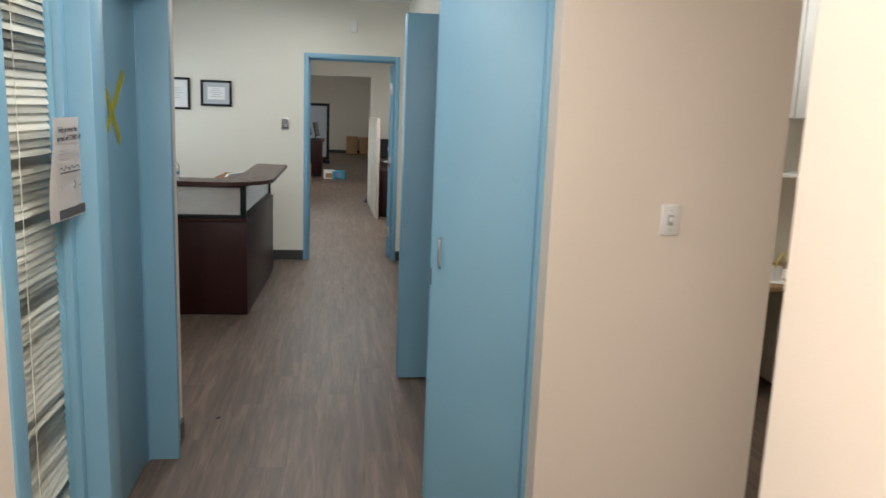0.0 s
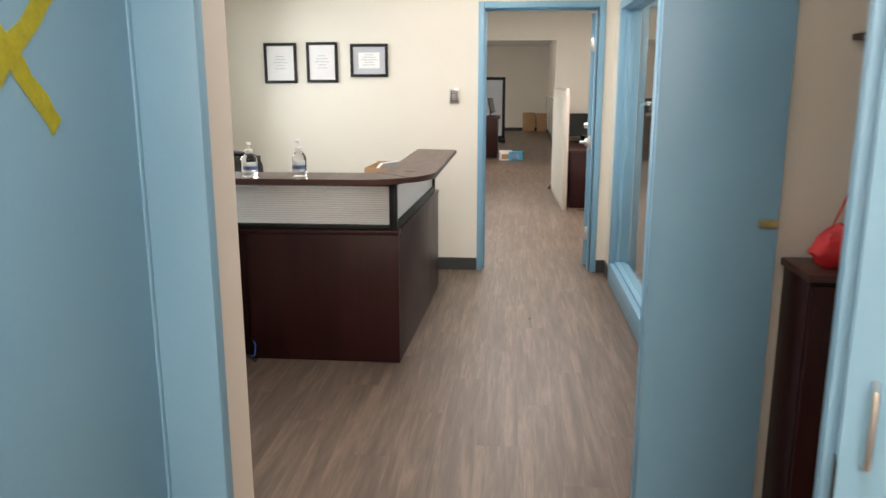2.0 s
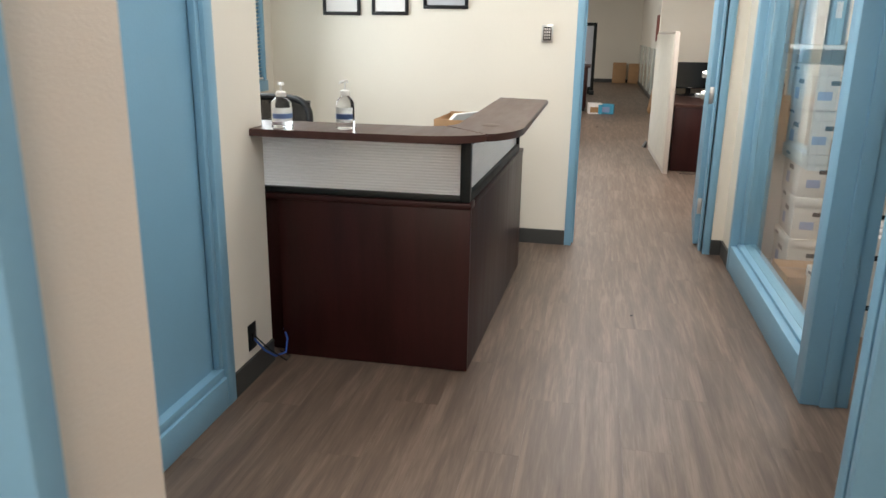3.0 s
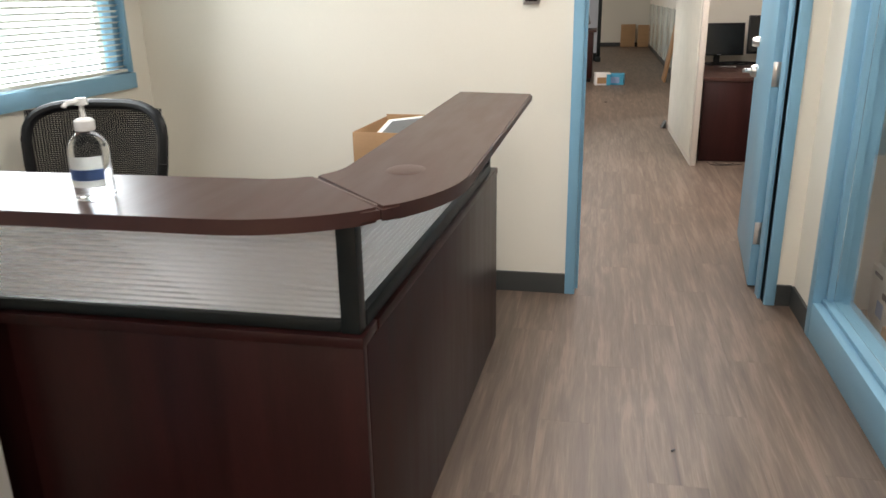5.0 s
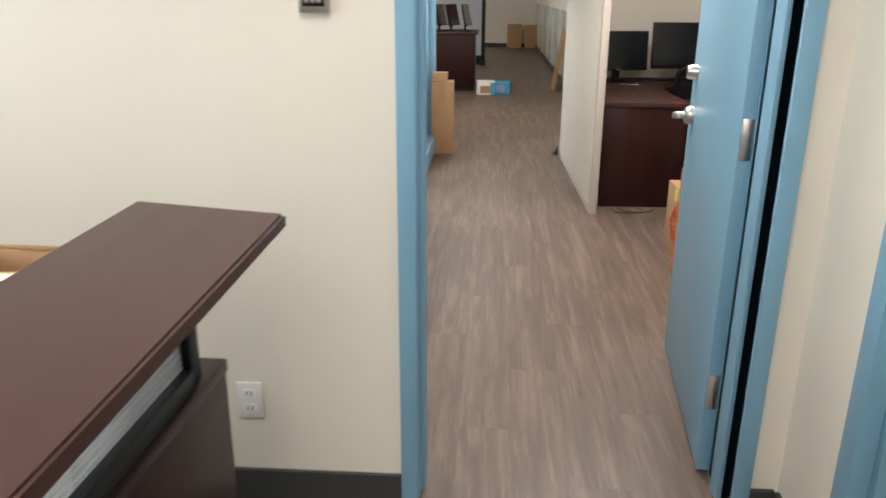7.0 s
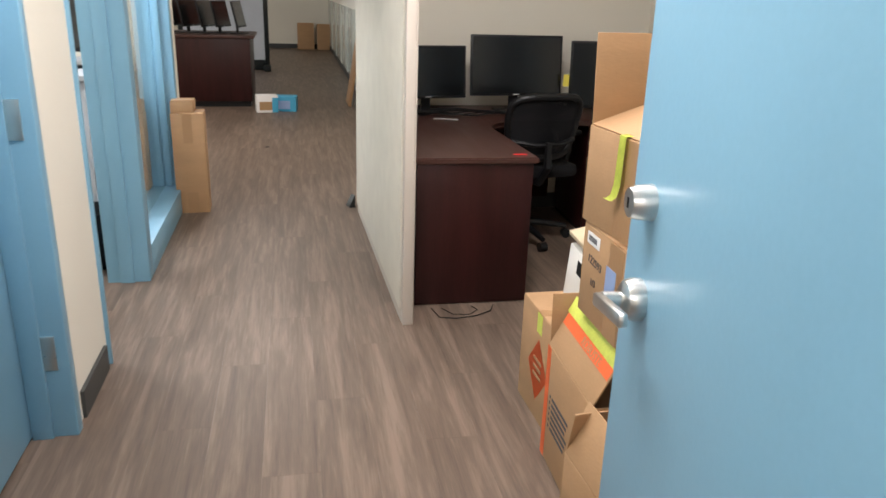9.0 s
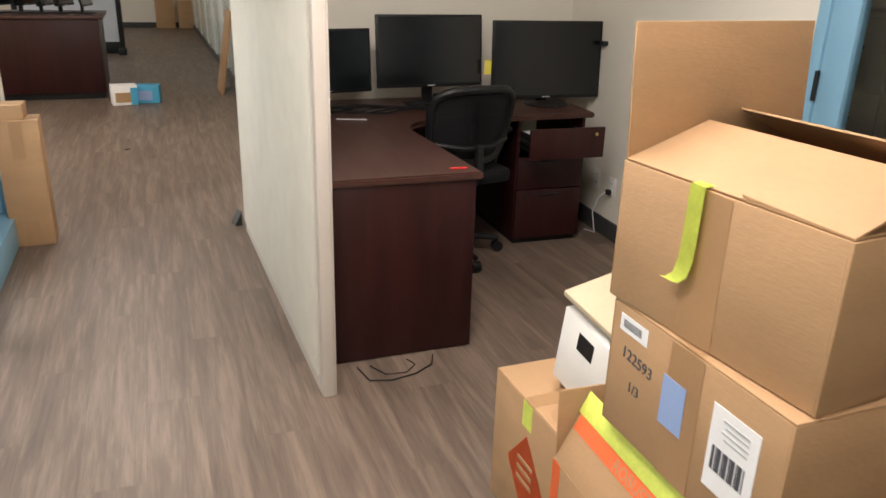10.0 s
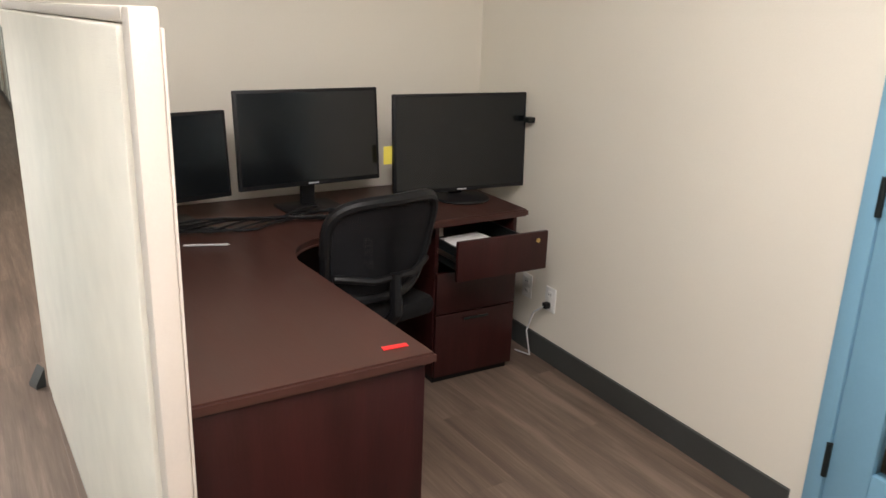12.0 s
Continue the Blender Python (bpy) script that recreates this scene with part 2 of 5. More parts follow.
def writing(name, text, size, material, parent, m):
    cu = bpy.data.curves.new(name, "FONT")
    cu.body, cu.size, cu.align_x, cu.extrude = text, size, "CENTER", 0.0006
    tmp = bpy.data.objects.new(name, cu)
    scene.collection.objects.link(tmp)
    me = bpy.data.meshes.new_from_object(tmp.evaluated_get(bpy.context.evaluated_depsgraph_get()))
    bpy.data.objects.remove(tmp)
    me.materials.clear()
    me.materials.append(material)
    ob = new(name, me)
    ob.parent, ob.matrix_local = parent, m
    return ob


T = -0.002
# ---- structure ----
floor = solid("floor", box(-5.2, 4.2, -2.2, 28.1, -0.12, -0.004), FLOOR, "grey-brown wood-look vinyl plank floor", "floor")
ceiling = solid("ceiling", box(-5.2, 4.2, -2.2, 28.1, H, H + 0.12), CEIL, "plain white office ceiling", "ceiling")
walls("wall_south", CREAM, "plain cream painted wall", [(-1.2, 1.2, -2.2, -2.0, T, H)])
walls("wall_corridor_west", TAN, "peach cream painted corridor wall", [(-0.95, -0.79, -2.0, 1.88, T, H), (-0.95, -0.79, 1.88, 3.52, 2.16, H),
      (-0.95, -0.762, 3.52, 3.735, T, H), (-1.60, -0.95, 3.58, 3.735, T, H)])
walls("wall_corridor_east", TAN, "peach cream painted corridor wall", [(0.80, 0.95, -2.0, 1.05, T, H), (0.80, 3.9, 1.05, 1.24, T, H)])
walls("wall_switch", TAN, "peach cream wall with a light switch", [(0.77, 1.66, 2.67, 2.79, T, H)])
walls("wall_closet", CREAM, "cream wall round the closet", [(0.79, 0.93, 2.79, 4.60, 2.25, H), (0.79, 0.93, 4.60, 4.95, T, H), (1.54, 1.66, 2.79, 4.80, T, H), (0.93, 1.54, 4.60, 4.72, T, H)])
walls("wall_side_room", CREAM, "cream wall of the side room", [(1.66, 3.9, 4.80, 4.95, T, H), (3.9, 4.05, 1.05, 13.36, T, H), (0.93, 1.66, 4.80, 4.95, T, H)])
walls("wall_reception_west", CREAM, "cream reception wall with an outlet", [(-1.76, -1.60, 3.58, 4.82, T, H), (-1.76, -1.60, 4.82, 5.54, 2.16, H), (-1.76, -1.60, 5.54, 5.94, T, H),
      (-2.72, -1.76, 5.80, 5.94, T, H)])
walls("wall_window", CREAM, "cream wall under and beside the window", [(-2.72, -2.55, 5.94, 6.55, T, H), (-2.72, -2.55, 6.55, 8.12, T, 1.08), (-2.72, -2.55, 6.55, 8.12, 2.15, H), (-2.72, -2.55, 8.12, 8.47, T, H)])
walls("wall_reception_north", CREAM, "cream reception wall with framed certificates", [(-2.55, -0.325, 8.27, 8.47, T, H), (-0.325, 0.58, 8.27, 8.47, 2.15, H), (0.58, 3.9, 8.27, 8.47, T, H)])
walls("wall_reception_east", CREAM, "white pier beside the interior window", [(0.71, 0.86, 7.96, 8.27, T, H), (0.71, 0.86, 4.95, 7.96, 2.16, H)])
walls("wall_hall_west", CREAM, "cream corridor wall between blue doors", [(-0.85, -0.67, 8.47, 9.72, T, H), (-0.85, -0.67, 9.72, 10.76, 2.14, H), (-0.85, -0.67, 10.76, 11.24, T, H),
      (-0.85, -0.67, 11.24, 13.60, 2.14, H), (-0.85, -0.67, 13.60, 13.78, T, H)])
walls("wall_office", CREAM, "plain wall of the small office", [(-3.4, -3.2, 10.9, 13.95, T, H), (-3.2, -0.85, 10.9, 11.05, T, H), (-3.2, -0.85, 13.78, 13.95, T, H), (-2.72, -2.55, 8.47, 10.9, T, H)])
walls("wall_cubicle_north", CREAM, "cream wall behind the monitors", [(0.53, 4.05, 13.36, 13.52, T, H), (-0.67, 0.53, 13.36, 13.52, 2.17, H)])
TWIST = pose(2.41, 11.35, 0, 0, 0, -3.2)
walls("wall_cubicle_east", CREAM, "cream wall with a blue door", [(0, 0.15, -0.02, 2.02, T, H), (0, 0.15, -1.06, -0.02, 2.14, H), (0, 0.15, -2.87, -1.06, T, H)], TWIST)
walls("wall_far_east", CREAM, "cream wall above glossy pale panels", [(1.03, 1.2, 13.52, 27.8, T, H)])
walls("wall_far_north", CREAM, "cream end wall of the far room", [(-5.0, 1.2, 27.8, 28.0, T, H)])
walls("wall_far_west", CREAM, "cream wall of the far room", [(-5.1, -4.95, 13.95, 27.8, T, H), (-5.1, -3.4, 13.78, 13.95, T, H)])


def skirting(name, boxes, m=None):
    bm = bmesh.new()
    for b in boxes:
        bx(bm, *b, T, 0.105, 0.003, m=m)
    return solid(name, bm, BASE, "dark grey rubber wall base", "baseboard")


skirting("baseboard", [(-2.54, -0.375, 8.258, 8.272), (0.632, 0.70, 8.258, 8.272), (0.698, 0.712, 7.97, 8.258)])
skirting("baseboard", [(-1.602, -1.588, 5.545, 5.935), (-0.764, -0.750, 3.525, 3.72)])
skirting("baseboard", [(-0.672, -0.657, 10.81, 11.18), (-0.672, -0.657, 8.48, 9.66), (-0.672, -0.657, 13.62, 13.78)])
skirting("baseboard", [(0.54, 2.48, 13.348, 13.362), (0.518, 0.532, 13.37, 13.52)])
skirting("baseboard", [(-0.012, 0.002, 0.04, 2.0)], TWIST)
skirting("baseboard", [(1.018, 1.032, 13.53, 27.79), (-4.9, 1.01, 27.788, 27.802), (0.785, 0.80, 4.62, 4.94), (1.528, 1.542, 2.81, 4.59), (0.775, 1.65, 2.658, 2.672)])


def door_frame(name, label, m, w, h=2.15, depth=0.20, face=0.05, stop=0.014):
    """A pressed steel frame round an opening of width w along local x, set in a wall of that depth along local y."""
    th = thing(name, label, "door frame", m, kind="structure")
    for nm, a, b in (("jamb", -face, 0.0), ("jamb", w, w + face)):
        bm = box(a, b, -0.014, depth + 0.014, T, h + face, 0.004)
        x0, x1 = (b - 0.004, b + stop) if a < 0 else (a - stop, a + 0.004)
        bx(bm, x0, x1, depth * 0.35, depth * 0.72, T, h, 0.003)
        part(nm, bm, BLUE, th)
    bm = box(0.001, w - 0.001, -0.014, depth + 0.014, h, h + face, 0.004)
    bx(bm, 0.015, w - 0.015, depth * 0.35, depth * 0.72, h - stop, h + 0.003, 0.003)
    part("head", bm, BLUE, th)
    return th


# Doorway between reception and the hall, with its open leaf
door_frame("door_frame_1", "blue painted steel door frame", pose(-0.325, 8.27, 0), 0.905)
LEAF = pose(0.542, 8.488, 0.012, 0, 0, -5.8)
door = thing("door_1", "open blue steel door with lever handle and deadbolt", "door", LEAF, kind="structure")
part("leaf", box(0, 0.045, 0, 0.92, 0, 2.11, 0.003), BLUE, door)


def lever(parent, y, z, side, out, swing):
    """Lever set: rose, neck and lever. side +-1 is the face's normal along x."""
    x = 0.0 if side < 0 else 0.045
    s = part("rose", tubes([(x, y, z), (x + side * 0.014, y, z), (x + side * 0.026, y, z), (x + side * 0.032, y, z)], [0.035, 0.035, 0.031, 0.022], 24), CHROME, parent, "brushed steel rose")
    bm = tubes([(x + side * 0.03, y, z), (x + side * 0.062, y, z)], 0.013, 14)
    bar = box(-0.008, 0.008, -0.014, 0.118, -0.013, 0.010, 0.005)
    bmesh.ops.transform(bar, matrix=Matrix.Translation((x + side * 0.066, y, z)) @ Matrix.Diagonal((1, swing, 1, 1)) @ pose(0, 0, 0, 8, 0, 0), verts=bar.verts)
    tmp = bpy.data.meshes.new("lever_bar")
    bar.to_mesh(tmp)
    bar.free()
    bm.from_mesh(tmp)
    bpy.data.meshes.remove(tmp)
    part("lever_handle", bm, CHROME, parent, "brushed steel lever")


lever(door, 0.835, 1.0, -1, 0, -1)
lever(door, 0.835, 1.0, 1, 0, -1)
part("deadbolt", tubes([(0, 0.835, 1.16), (-0.022, 0.835, 1.16), (-0.036, 0.835, 1.16), (-0.037, 0.835, 1.16)], [0.029, 0.027, 0.023, 0.011], 24), CHROME, door, "steel deadbolt cylinder")
part("keyhole", box(-0.0385, -0.0372, 0.833, 0.837, 1.152, 1.168), BLACK, door)
for z in (0.28, 1.06, 1.86):
    hg = part("hinge", box(0.004, 0.041, -0.003, 0.0005, z - 0.057, z + 0.057, 0.001), CHROME, door, "steel butt hinge")
    part("hinge_pin", tubes([(0.049, -0.008, z - 0.06), (0.049, -0.008, z + 0.06)], 0.007, 10), CHROME, hg)
closer = part("door_closer", box(0.046, 0.10, 0.12, 0.42, 1.98, 2.05, 0.008), CHROME, door, "steel door closer")
part("closer_arm", tubes([(0.075, 0.2, 2.055), (0.0, 0.05, 2.10)], 0.008, 8), CHROME, door)

# Interior window of the storage room, and its doorway
win = thing("window_1", "blue framed interior window with a low sill", "window", pose(0.70, 6.03, 0), kind="structure")
part("sill", box(-0.002, 0.16, 0.10, 1.90, T, 0.165, 0.006), BLUE, win)
part("sill_ledge", box(0.035, 0.16, 0.11, 1.88, 0.164, 0.185, 0.004), BLUE, win)
part("post", box(-0.004, 0.165, -0.012, 0.10, T, 2.16, 0.005), BLUE, win)
part("post", box(-0.004, 0.165, 1.87, 1.935, T, 2.16, 0.005), BLUE, win)
for y0, y1 in ((0.10, 0.122), (1.845, 1.87)):
    part("stop", box(0.045, 0.11, y0, y1, 0.186, 2.10, 0.003), BLUE, win)
part("head", box(-0.004, 0.165, 0.10, 1.87, 2.10, 2.16, 0.004), BLUE, win)
pane = part("pane", box(0.072, 0.078, 0.123, 1.844, 0.187, 2.099), GLASS, win, "clear glass pane", False)
pane.visible_shadow = False
door_frame("door_frame_2", "blue steel door frame of the storage room", pose(0.72, 6.017, 0, 0, 0, -90), 0.96, depth=0.15, face=0.045)

# Sidelight with blinds and the closed door with a taped cross
side = thing("window_2", "blue framed sidelight with closed white blinds", "window", pose(-0.80, 1.93, 0), kind="structure")
part("post", box(-0.14, 0.018, -0.05, 0.03, T, 2.16, 0.005), BLUE, side)
part("mullion", box(-0.14, 0.072, 0.50, 0.625, T, 2.16, 0.006), BLUE, side)
part("sill", box(-0.14, 0.016, 0.03, 0.50, T, 0.12, 0.004), BLUE, side)
part("head", box(-0.14, 0.016, 0.03, 0.50, 2.10, 2.16, 0.004), BLUE, side)
part("stop", box(-0.05, 0.0, 0.46, 0.50, 0.12, 2.10, 0.003), BLUE, side)
pane = part("pane", box(-0.028, -0.022, 0.03, 0.46, 0.12, 2.10), THINPANE, side, "clear glass pane", False)
pane.visible_shadow = False


def blinds(m, length, z0, z1, pitch, tilt, label, sag=0.8):
    """Horizontal slats along local y."""
    th = thing("window_blind", label, "blind", m)
    bm = bmesh.new()
    n = 5
    rows = []
    for k in range(n + 1):
        u = (k / n - 0.5) * 0.026
        c = 0.0025 * (1 - (2 * k / n - 1) ** 2)
        rows.append([bm.verts.new((u * math.cos(tilt) - c * math.sin(tilt), y, u * math.sin(tilt) + c * math.cos(tilt))) for y in (0, length)])
    for a, b in zip(rows, rows[1:]):
        bm.faces.new((a[0], a[1], b[1], b[0]))
    bmesh.ops.solidify(bm, geom=bm.faces[:], thickness=0.0006)
    me = mesh_of("slat", bm, SLAT, True)
    for i in range(int((z1 - z0) / pitch)):
        s = new("slat", me)
        s.parent, s.matrix_local = th, pose(0, 0, z0 + (i + 0.5) * pitch, 0, random.uniform(-sag, sag), 0)
    part("head_rail", box(-0.018, 0.018, 0, length, z1, z1 + 0.03, 0.003), SLAT, th)
    part("bottom_rail", box(-0.013, 0.013, 0, length, z0 - 0.014, z0, 0.003), SLAT, th)
    for y in (0.12 * length, 0.88 * length) if length > 0.6 else (0.42 * length,):
        part("cord", tubes([(0.012, y, z0), (0.012, y, z1)], 0.0012, 6), SLAT, th)
    return th


blinds(pose(-0.85, 1.965, 0), 0.425, 0.16, 2.06, 0.0235, -1.08, "closed cream venetian blind behind the sidelight", 0.08)
bk = solid("wall_dark_office", box(-1.6, -1.5, 1.0, 3.55, 0, H), CREAM, "plain wall of the room behind the blinds", "wall")
door = thing("door_2", "closed blue door with a yellow taped cross", "door", pose(-0.862, 2.575, 0.01), kind="structure")
part("leaf", box(-0.045, 0, 0, 0.90, 0, 2.13, 0.003), BLUE, door)
for (ya, za), (yb, zb) in (((0.375, 1.745), (0.608, 1.485)), ((0.684, 1.76), (0.295, 1.425))):
    L = math.hypot(yb - ya, zb - za)
    bm = bmesh.new()
    k = 14
    grid = []
    for i in range(k + 1):
        wob = 0.0025 * math.sin(i * 1.7)
        grid.append([bm.verts.new((0.0012 + 0.0016 * abs(math.sin(i * 2.1 + ya * 9)), L * i / k, s * (0.019 + 0.002 * math.sin(i * 2.3)) + wob)) for s in (-1, 1)])
    for a, b in zip(grid, grid[1:]):
        bm.faces.new((a[0], a[1], b[1], b[0]))
    bmesh.ops.solidify(bm, geom=bm.faces[:], thickness=0.0006)
    tp = part("tape", bm, MTAPE, door, "yellow masking tape strip")
    tp.matrix_local = Matrix.Translation((0.0002 + 0.001 * (ya > 0.5), ya, za)) @ Matrix.Rotation(math.atan2(zb - za, yb - ya), 4, "X")
part("lock_cylinder", tubes([(0, 0.19, 1.025), (0.012, 0.19, 1.025), (0.016, 0.19, 1.025)], [0.018, 0.017, 0.010], 18), DKMETAL, door, "dark lock cylinder")
fr = thing("door_frame_3", "blue steel door frame at the corridor's end", "door frame", pose(-0.80, 3.475, 0), kind="structure")
part("jamb", box(-0.14, 0.072, 0.0, 0.044, T, 2.16, 0.005), BLUE, fr)
part("jamb_stop", box(-0.10, -0.058, -0.016, 0.0, T, 2.14, 0.003), BLUE, fr)
part("head", box(-0.14, 0.072, -0.917, -0.001, 2.145, 2.18, 0.004), BLUE, fr)

# Blue blanked panel in the reception's west wall
pan = thing("window_3", "blue framed blanked-off window panel", "window", pose(-1.60, 4.82, 0), kind="structure")
part("post", box(-0.12, 0.016, 0, 0.10, T, 2.16, 0.006), BLUE, pan)
part("post", box(-0.12, 0.016, 0.655, 0.72, T, 2.16, 0.006), BLUE, pan)
part("stop", box(-0.03, -0.002, 0.625, 0.655, 0.17, 2.1, 0.003), BLUE, pan)
part("sill", box(-0.12, 0.014, 0.10, 0.655, T, 0.13, 0.006), BLUE, pan)
part("sill_ledge", box(-0.12, 0.002, 0.10, 0.655, 0.129, 0.165, 0.004), BLUE, pan)
part("panel", box(-0.06, -0.035, 0.10, 0.655, 0.165, 2.11), BLUE, pan)
part("head", box(-0.12, 0.014, 0.10, 0.655, 2.11, 2.16, 0.004), BLUE, pan)

# Reception window
wn4 = thing("window_4", "blue framed outside window with daylight", "window", pose(-2.55, 6.55, 0), kind="structure")
for nm, b in (("post", (-0.10, -0.03, 0.001, 0.06, 1.116, 2.149)), ("post", (-0.10, -0.03, 1.51, 1.569, 1.116, 2.149)), ("casing", (-0.029, 0.014, 0, 0.022, 1.116, 2.15)), ("casing", (-0.029, 0.014, 1.548, 1.57, 1.116, 2.15)), ("head", (-0.10, 0.014, 0.061, 1.509, 2.09, 2.15)), ("sill", (-0.10, 0.024, 0.0, 1.57, 1.04, 1.115))):
    part(nm, box(*b, 0.004), BLUE, wn4)
pane = part("pane", box(-0.075, -0.07, 0.06, 1.51, 1.115, 2.09), GLASS, wn4, "clear glass pane", False)
pane.visible_shadow = False
solid("backdrop", box(-3.32, -3.3, 5.4, 9.6, 0.3, 3.2), OUTSIDE, "bright overexposed daylight outside the window", "backdrop")
blinds(pose(-2.561, 6.58, 0), 1.51, 1.135, 2.055, 0.026, 0.42, "white venetian blind with open slats")

# Hall doors on the west side
door_frame("door_frame_4", "blue steel door frame of a closed door", pose(-0.67, 9.77, 0, 0, 0, 90), 0.93, depth=0.18)
door = thing("door_3", "closed blue hall door with steel hinges", "door", pose(-0.80, 9.775, 0.01), kind="structure")
part("leaf", box(-0.045, 0.0, 0, 0.92, 0, 2.12, 0.003), BLUE, door)
for z in (0.3, 1.06, 1.84):
    part("hinge", box(0.062, 0.108, 0.920, 0.9262, z - 0.06, z + 0.06, 0.001), CHROME, door, "steel hinge")
door_frame("door_frame_5", "blue steel frame of the open office doorway", pose(-0.67, 11.24, 0, 0, 0, 90), 0.90, depth=0.18, face=0.02)
hw = thing("window_5", "blue framed glass panel beside the office doorway", "window", pose(-0.67, 12.15, 0), kind="structure")
part("post", box(-0.19, 0.012, 0.012, 0.10, T, 2.13, 0.005), BLUE, hw)
part("strike_plate", box(-0.12, -0.08, 0.004, 0.0135, 0.95, 1.07, 0.002), CHROME, hw, "steel strike plate")
part("post", box(-0.19, 0.012, 1.38, 1.45, T, 2.13, 0.005), BLUE, hw)
part("sill", box(-0.19, 0.012, 0.10, 1.38, T, 0.16, 0.005), BLUE, hw)
part("stop", box(-0.09, -0.05, 1.35, 1.38, 0.16, 2.08, 0.003), BLUE, hw)
part("head", box(-0.19, 0.012, 0.10, 1.38, 2.08, 2.13, 0.004), BLUE, hw)
pane = part("pane", box(-0.105, -0.10, 0.10, 1.38, 0.16, 2.08), GLASS, hw, "clear glass pane", False)
pane.visible_shadow = False

# Blue glazed door in the cubicle's east wall
door = thing("door_4", "closed blue door with a tall glass panel", "door", TWIST @ pose(0, -1.06, 0), kind="structure")
part("jamb", box(-0.02, 0.16, 0.995, 1.05, T, 2.14, 0.004), BLUE, door)
part("jamb", box(-0.02, 0.16, -0.01, 0.045, T, 2.14, 0.004), BLUE, door)
part("head", box(-0.02, 0.16, 0.045, 0.995, 2.09, 2.14, 0.004), BLUE, door)
lf = part("leaf", box(-0.012, 0.035, 0.865, 0.992, 0.01, 2.085, 0.003), BLUE, door)
part("stile", box(-0.012, 0.035, 0.05, 0.19, 0.01, 2.085, 0.003), BLUE, door)
part("rail", box(-0.012, 0.035, 0.19, 0.865, 0.01, 0.30, 0.003), BLUE, door)
part("rail", box(-0.012, 0.035, 0.19, 0.865, 1.93, 2.085, 0.003), BLUE, door)
pane = part("pane", box(0.008, 0.014, 0.19, 0.865, 0.30, 1.93), GLASS, door, "clear glass pane to a dark room", False)
for z in (0.28, 1.08, 1.85):
    part("hinge", tubes([(-0.022, 0.993, z - 0.055), (-0.022, 0.993, z + 0.055)], 0.009, 10), DKMETAL, door, "dark hinge knuckle")

# Folding closet doors


def bifold(label, x_fold, y_fold, x_hinge, y_hinge, flip):
    """Two narrow panels folded together, hinged at the closet's jamb."""
    th = thing("closet_door", label, "closet door", pose(0, 0, 0), kind="structure")
    a = Vector((x_hinge - x_fold, y_hinge - y_fold, 0))
    turn = math.degrees(math.atan2(a.y, a.x))
    L = a.length
    p1 = part("panel", box(0, L, -0.016 + 0.016 * flip, 0.016 + 0.016 * flip, 0.015, 2.21, 0.002), BLUE, th)
    p1.matrix_local = pose(x_fold, y_fold, 0, 0, 0, turn)
    p2 = part("panel", box(0, L, -0.016 + 0.016 * flip, 0.016 + 0.016 * flip, 0.015, 2.21, 0.002), BLUE, th)
    p2.matrix_local = pose(x_fold, y_fold + 0.045 * flip, 0, 0, 0, turn + flip * 5 + (6 if flip > 0 else 0))
    return th, p1


near, p1 = bifold("folded blue closet door with a steel pull", 0.376, 2.975, 0.752, 2.83, 1)
bm = tubes([(0.035, -0.001, 1.045), (0.035, -0.026, 1.052), (0.035, -0.03, 1.067), (0.035, -0.03, 1.145), (0.035, -0.026, 1.16), (0.035, -0.001, 1.167)], 0.005, 10)
part("pull_handle", bm, CHROME, p1, "steel bow pull handle")
part("hinge", box(-0.003, 0.001, 0.0, 0.03, 0.97, 1.04), DKMETAL, p1)
far, p2 = bifold("folded blue closet door, inner face seen", 0.38, 4.505, 0.79, 4.495, 1)
part("catch", box(0.345, 0.405, -0.022, 0.001, 1.10, 1.125, 0.003), BRASS, p2, "brass catch")
tr = thing("closet_frame", "blue closet door casing", "door frame", pose(0, 0, 0), kind="structure")
part("jamb", box(0.752, 0.79, 2.795, 2.84, T, 2.24, 0.003), BLUE, tr)
part("jamb", box(0.77, 0.795, 4.56, 4.61, T, 2.24, 0.003), BLUE, tr)
part("head", box(0.775, 0.795, 2.84, 4.56, 2.22, 2.28, 0.003), BLUE, tr)

# ---- reception desk ----
ZC = 1.075
SIDE = pose(-0.705, 6.0, 0, 0, 0, -2) @ pose(0.705, -6.0, 0)  # the long wing runs slightly outward
desk = thing("reception_desk", "dark mahogany L-shaped reception desk with frosted panels", "desk", pose(0, 0, 0))
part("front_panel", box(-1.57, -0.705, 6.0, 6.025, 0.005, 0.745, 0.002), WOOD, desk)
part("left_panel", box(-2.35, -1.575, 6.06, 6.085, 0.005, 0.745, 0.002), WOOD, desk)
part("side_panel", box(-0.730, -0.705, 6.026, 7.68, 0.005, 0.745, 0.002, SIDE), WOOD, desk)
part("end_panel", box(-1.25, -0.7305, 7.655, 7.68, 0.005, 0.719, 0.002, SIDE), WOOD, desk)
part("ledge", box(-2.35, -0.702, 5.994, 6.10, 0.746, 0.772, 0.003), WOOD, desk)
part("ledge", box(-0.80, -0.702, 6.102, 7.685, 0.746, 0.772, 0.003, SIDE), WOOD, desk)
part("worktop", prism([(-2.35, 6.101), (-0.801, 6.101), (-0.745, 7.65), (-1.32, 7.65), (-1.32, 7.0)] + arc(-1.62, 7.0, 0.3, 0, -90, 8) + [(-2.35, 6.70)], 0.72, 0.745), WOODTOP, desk)
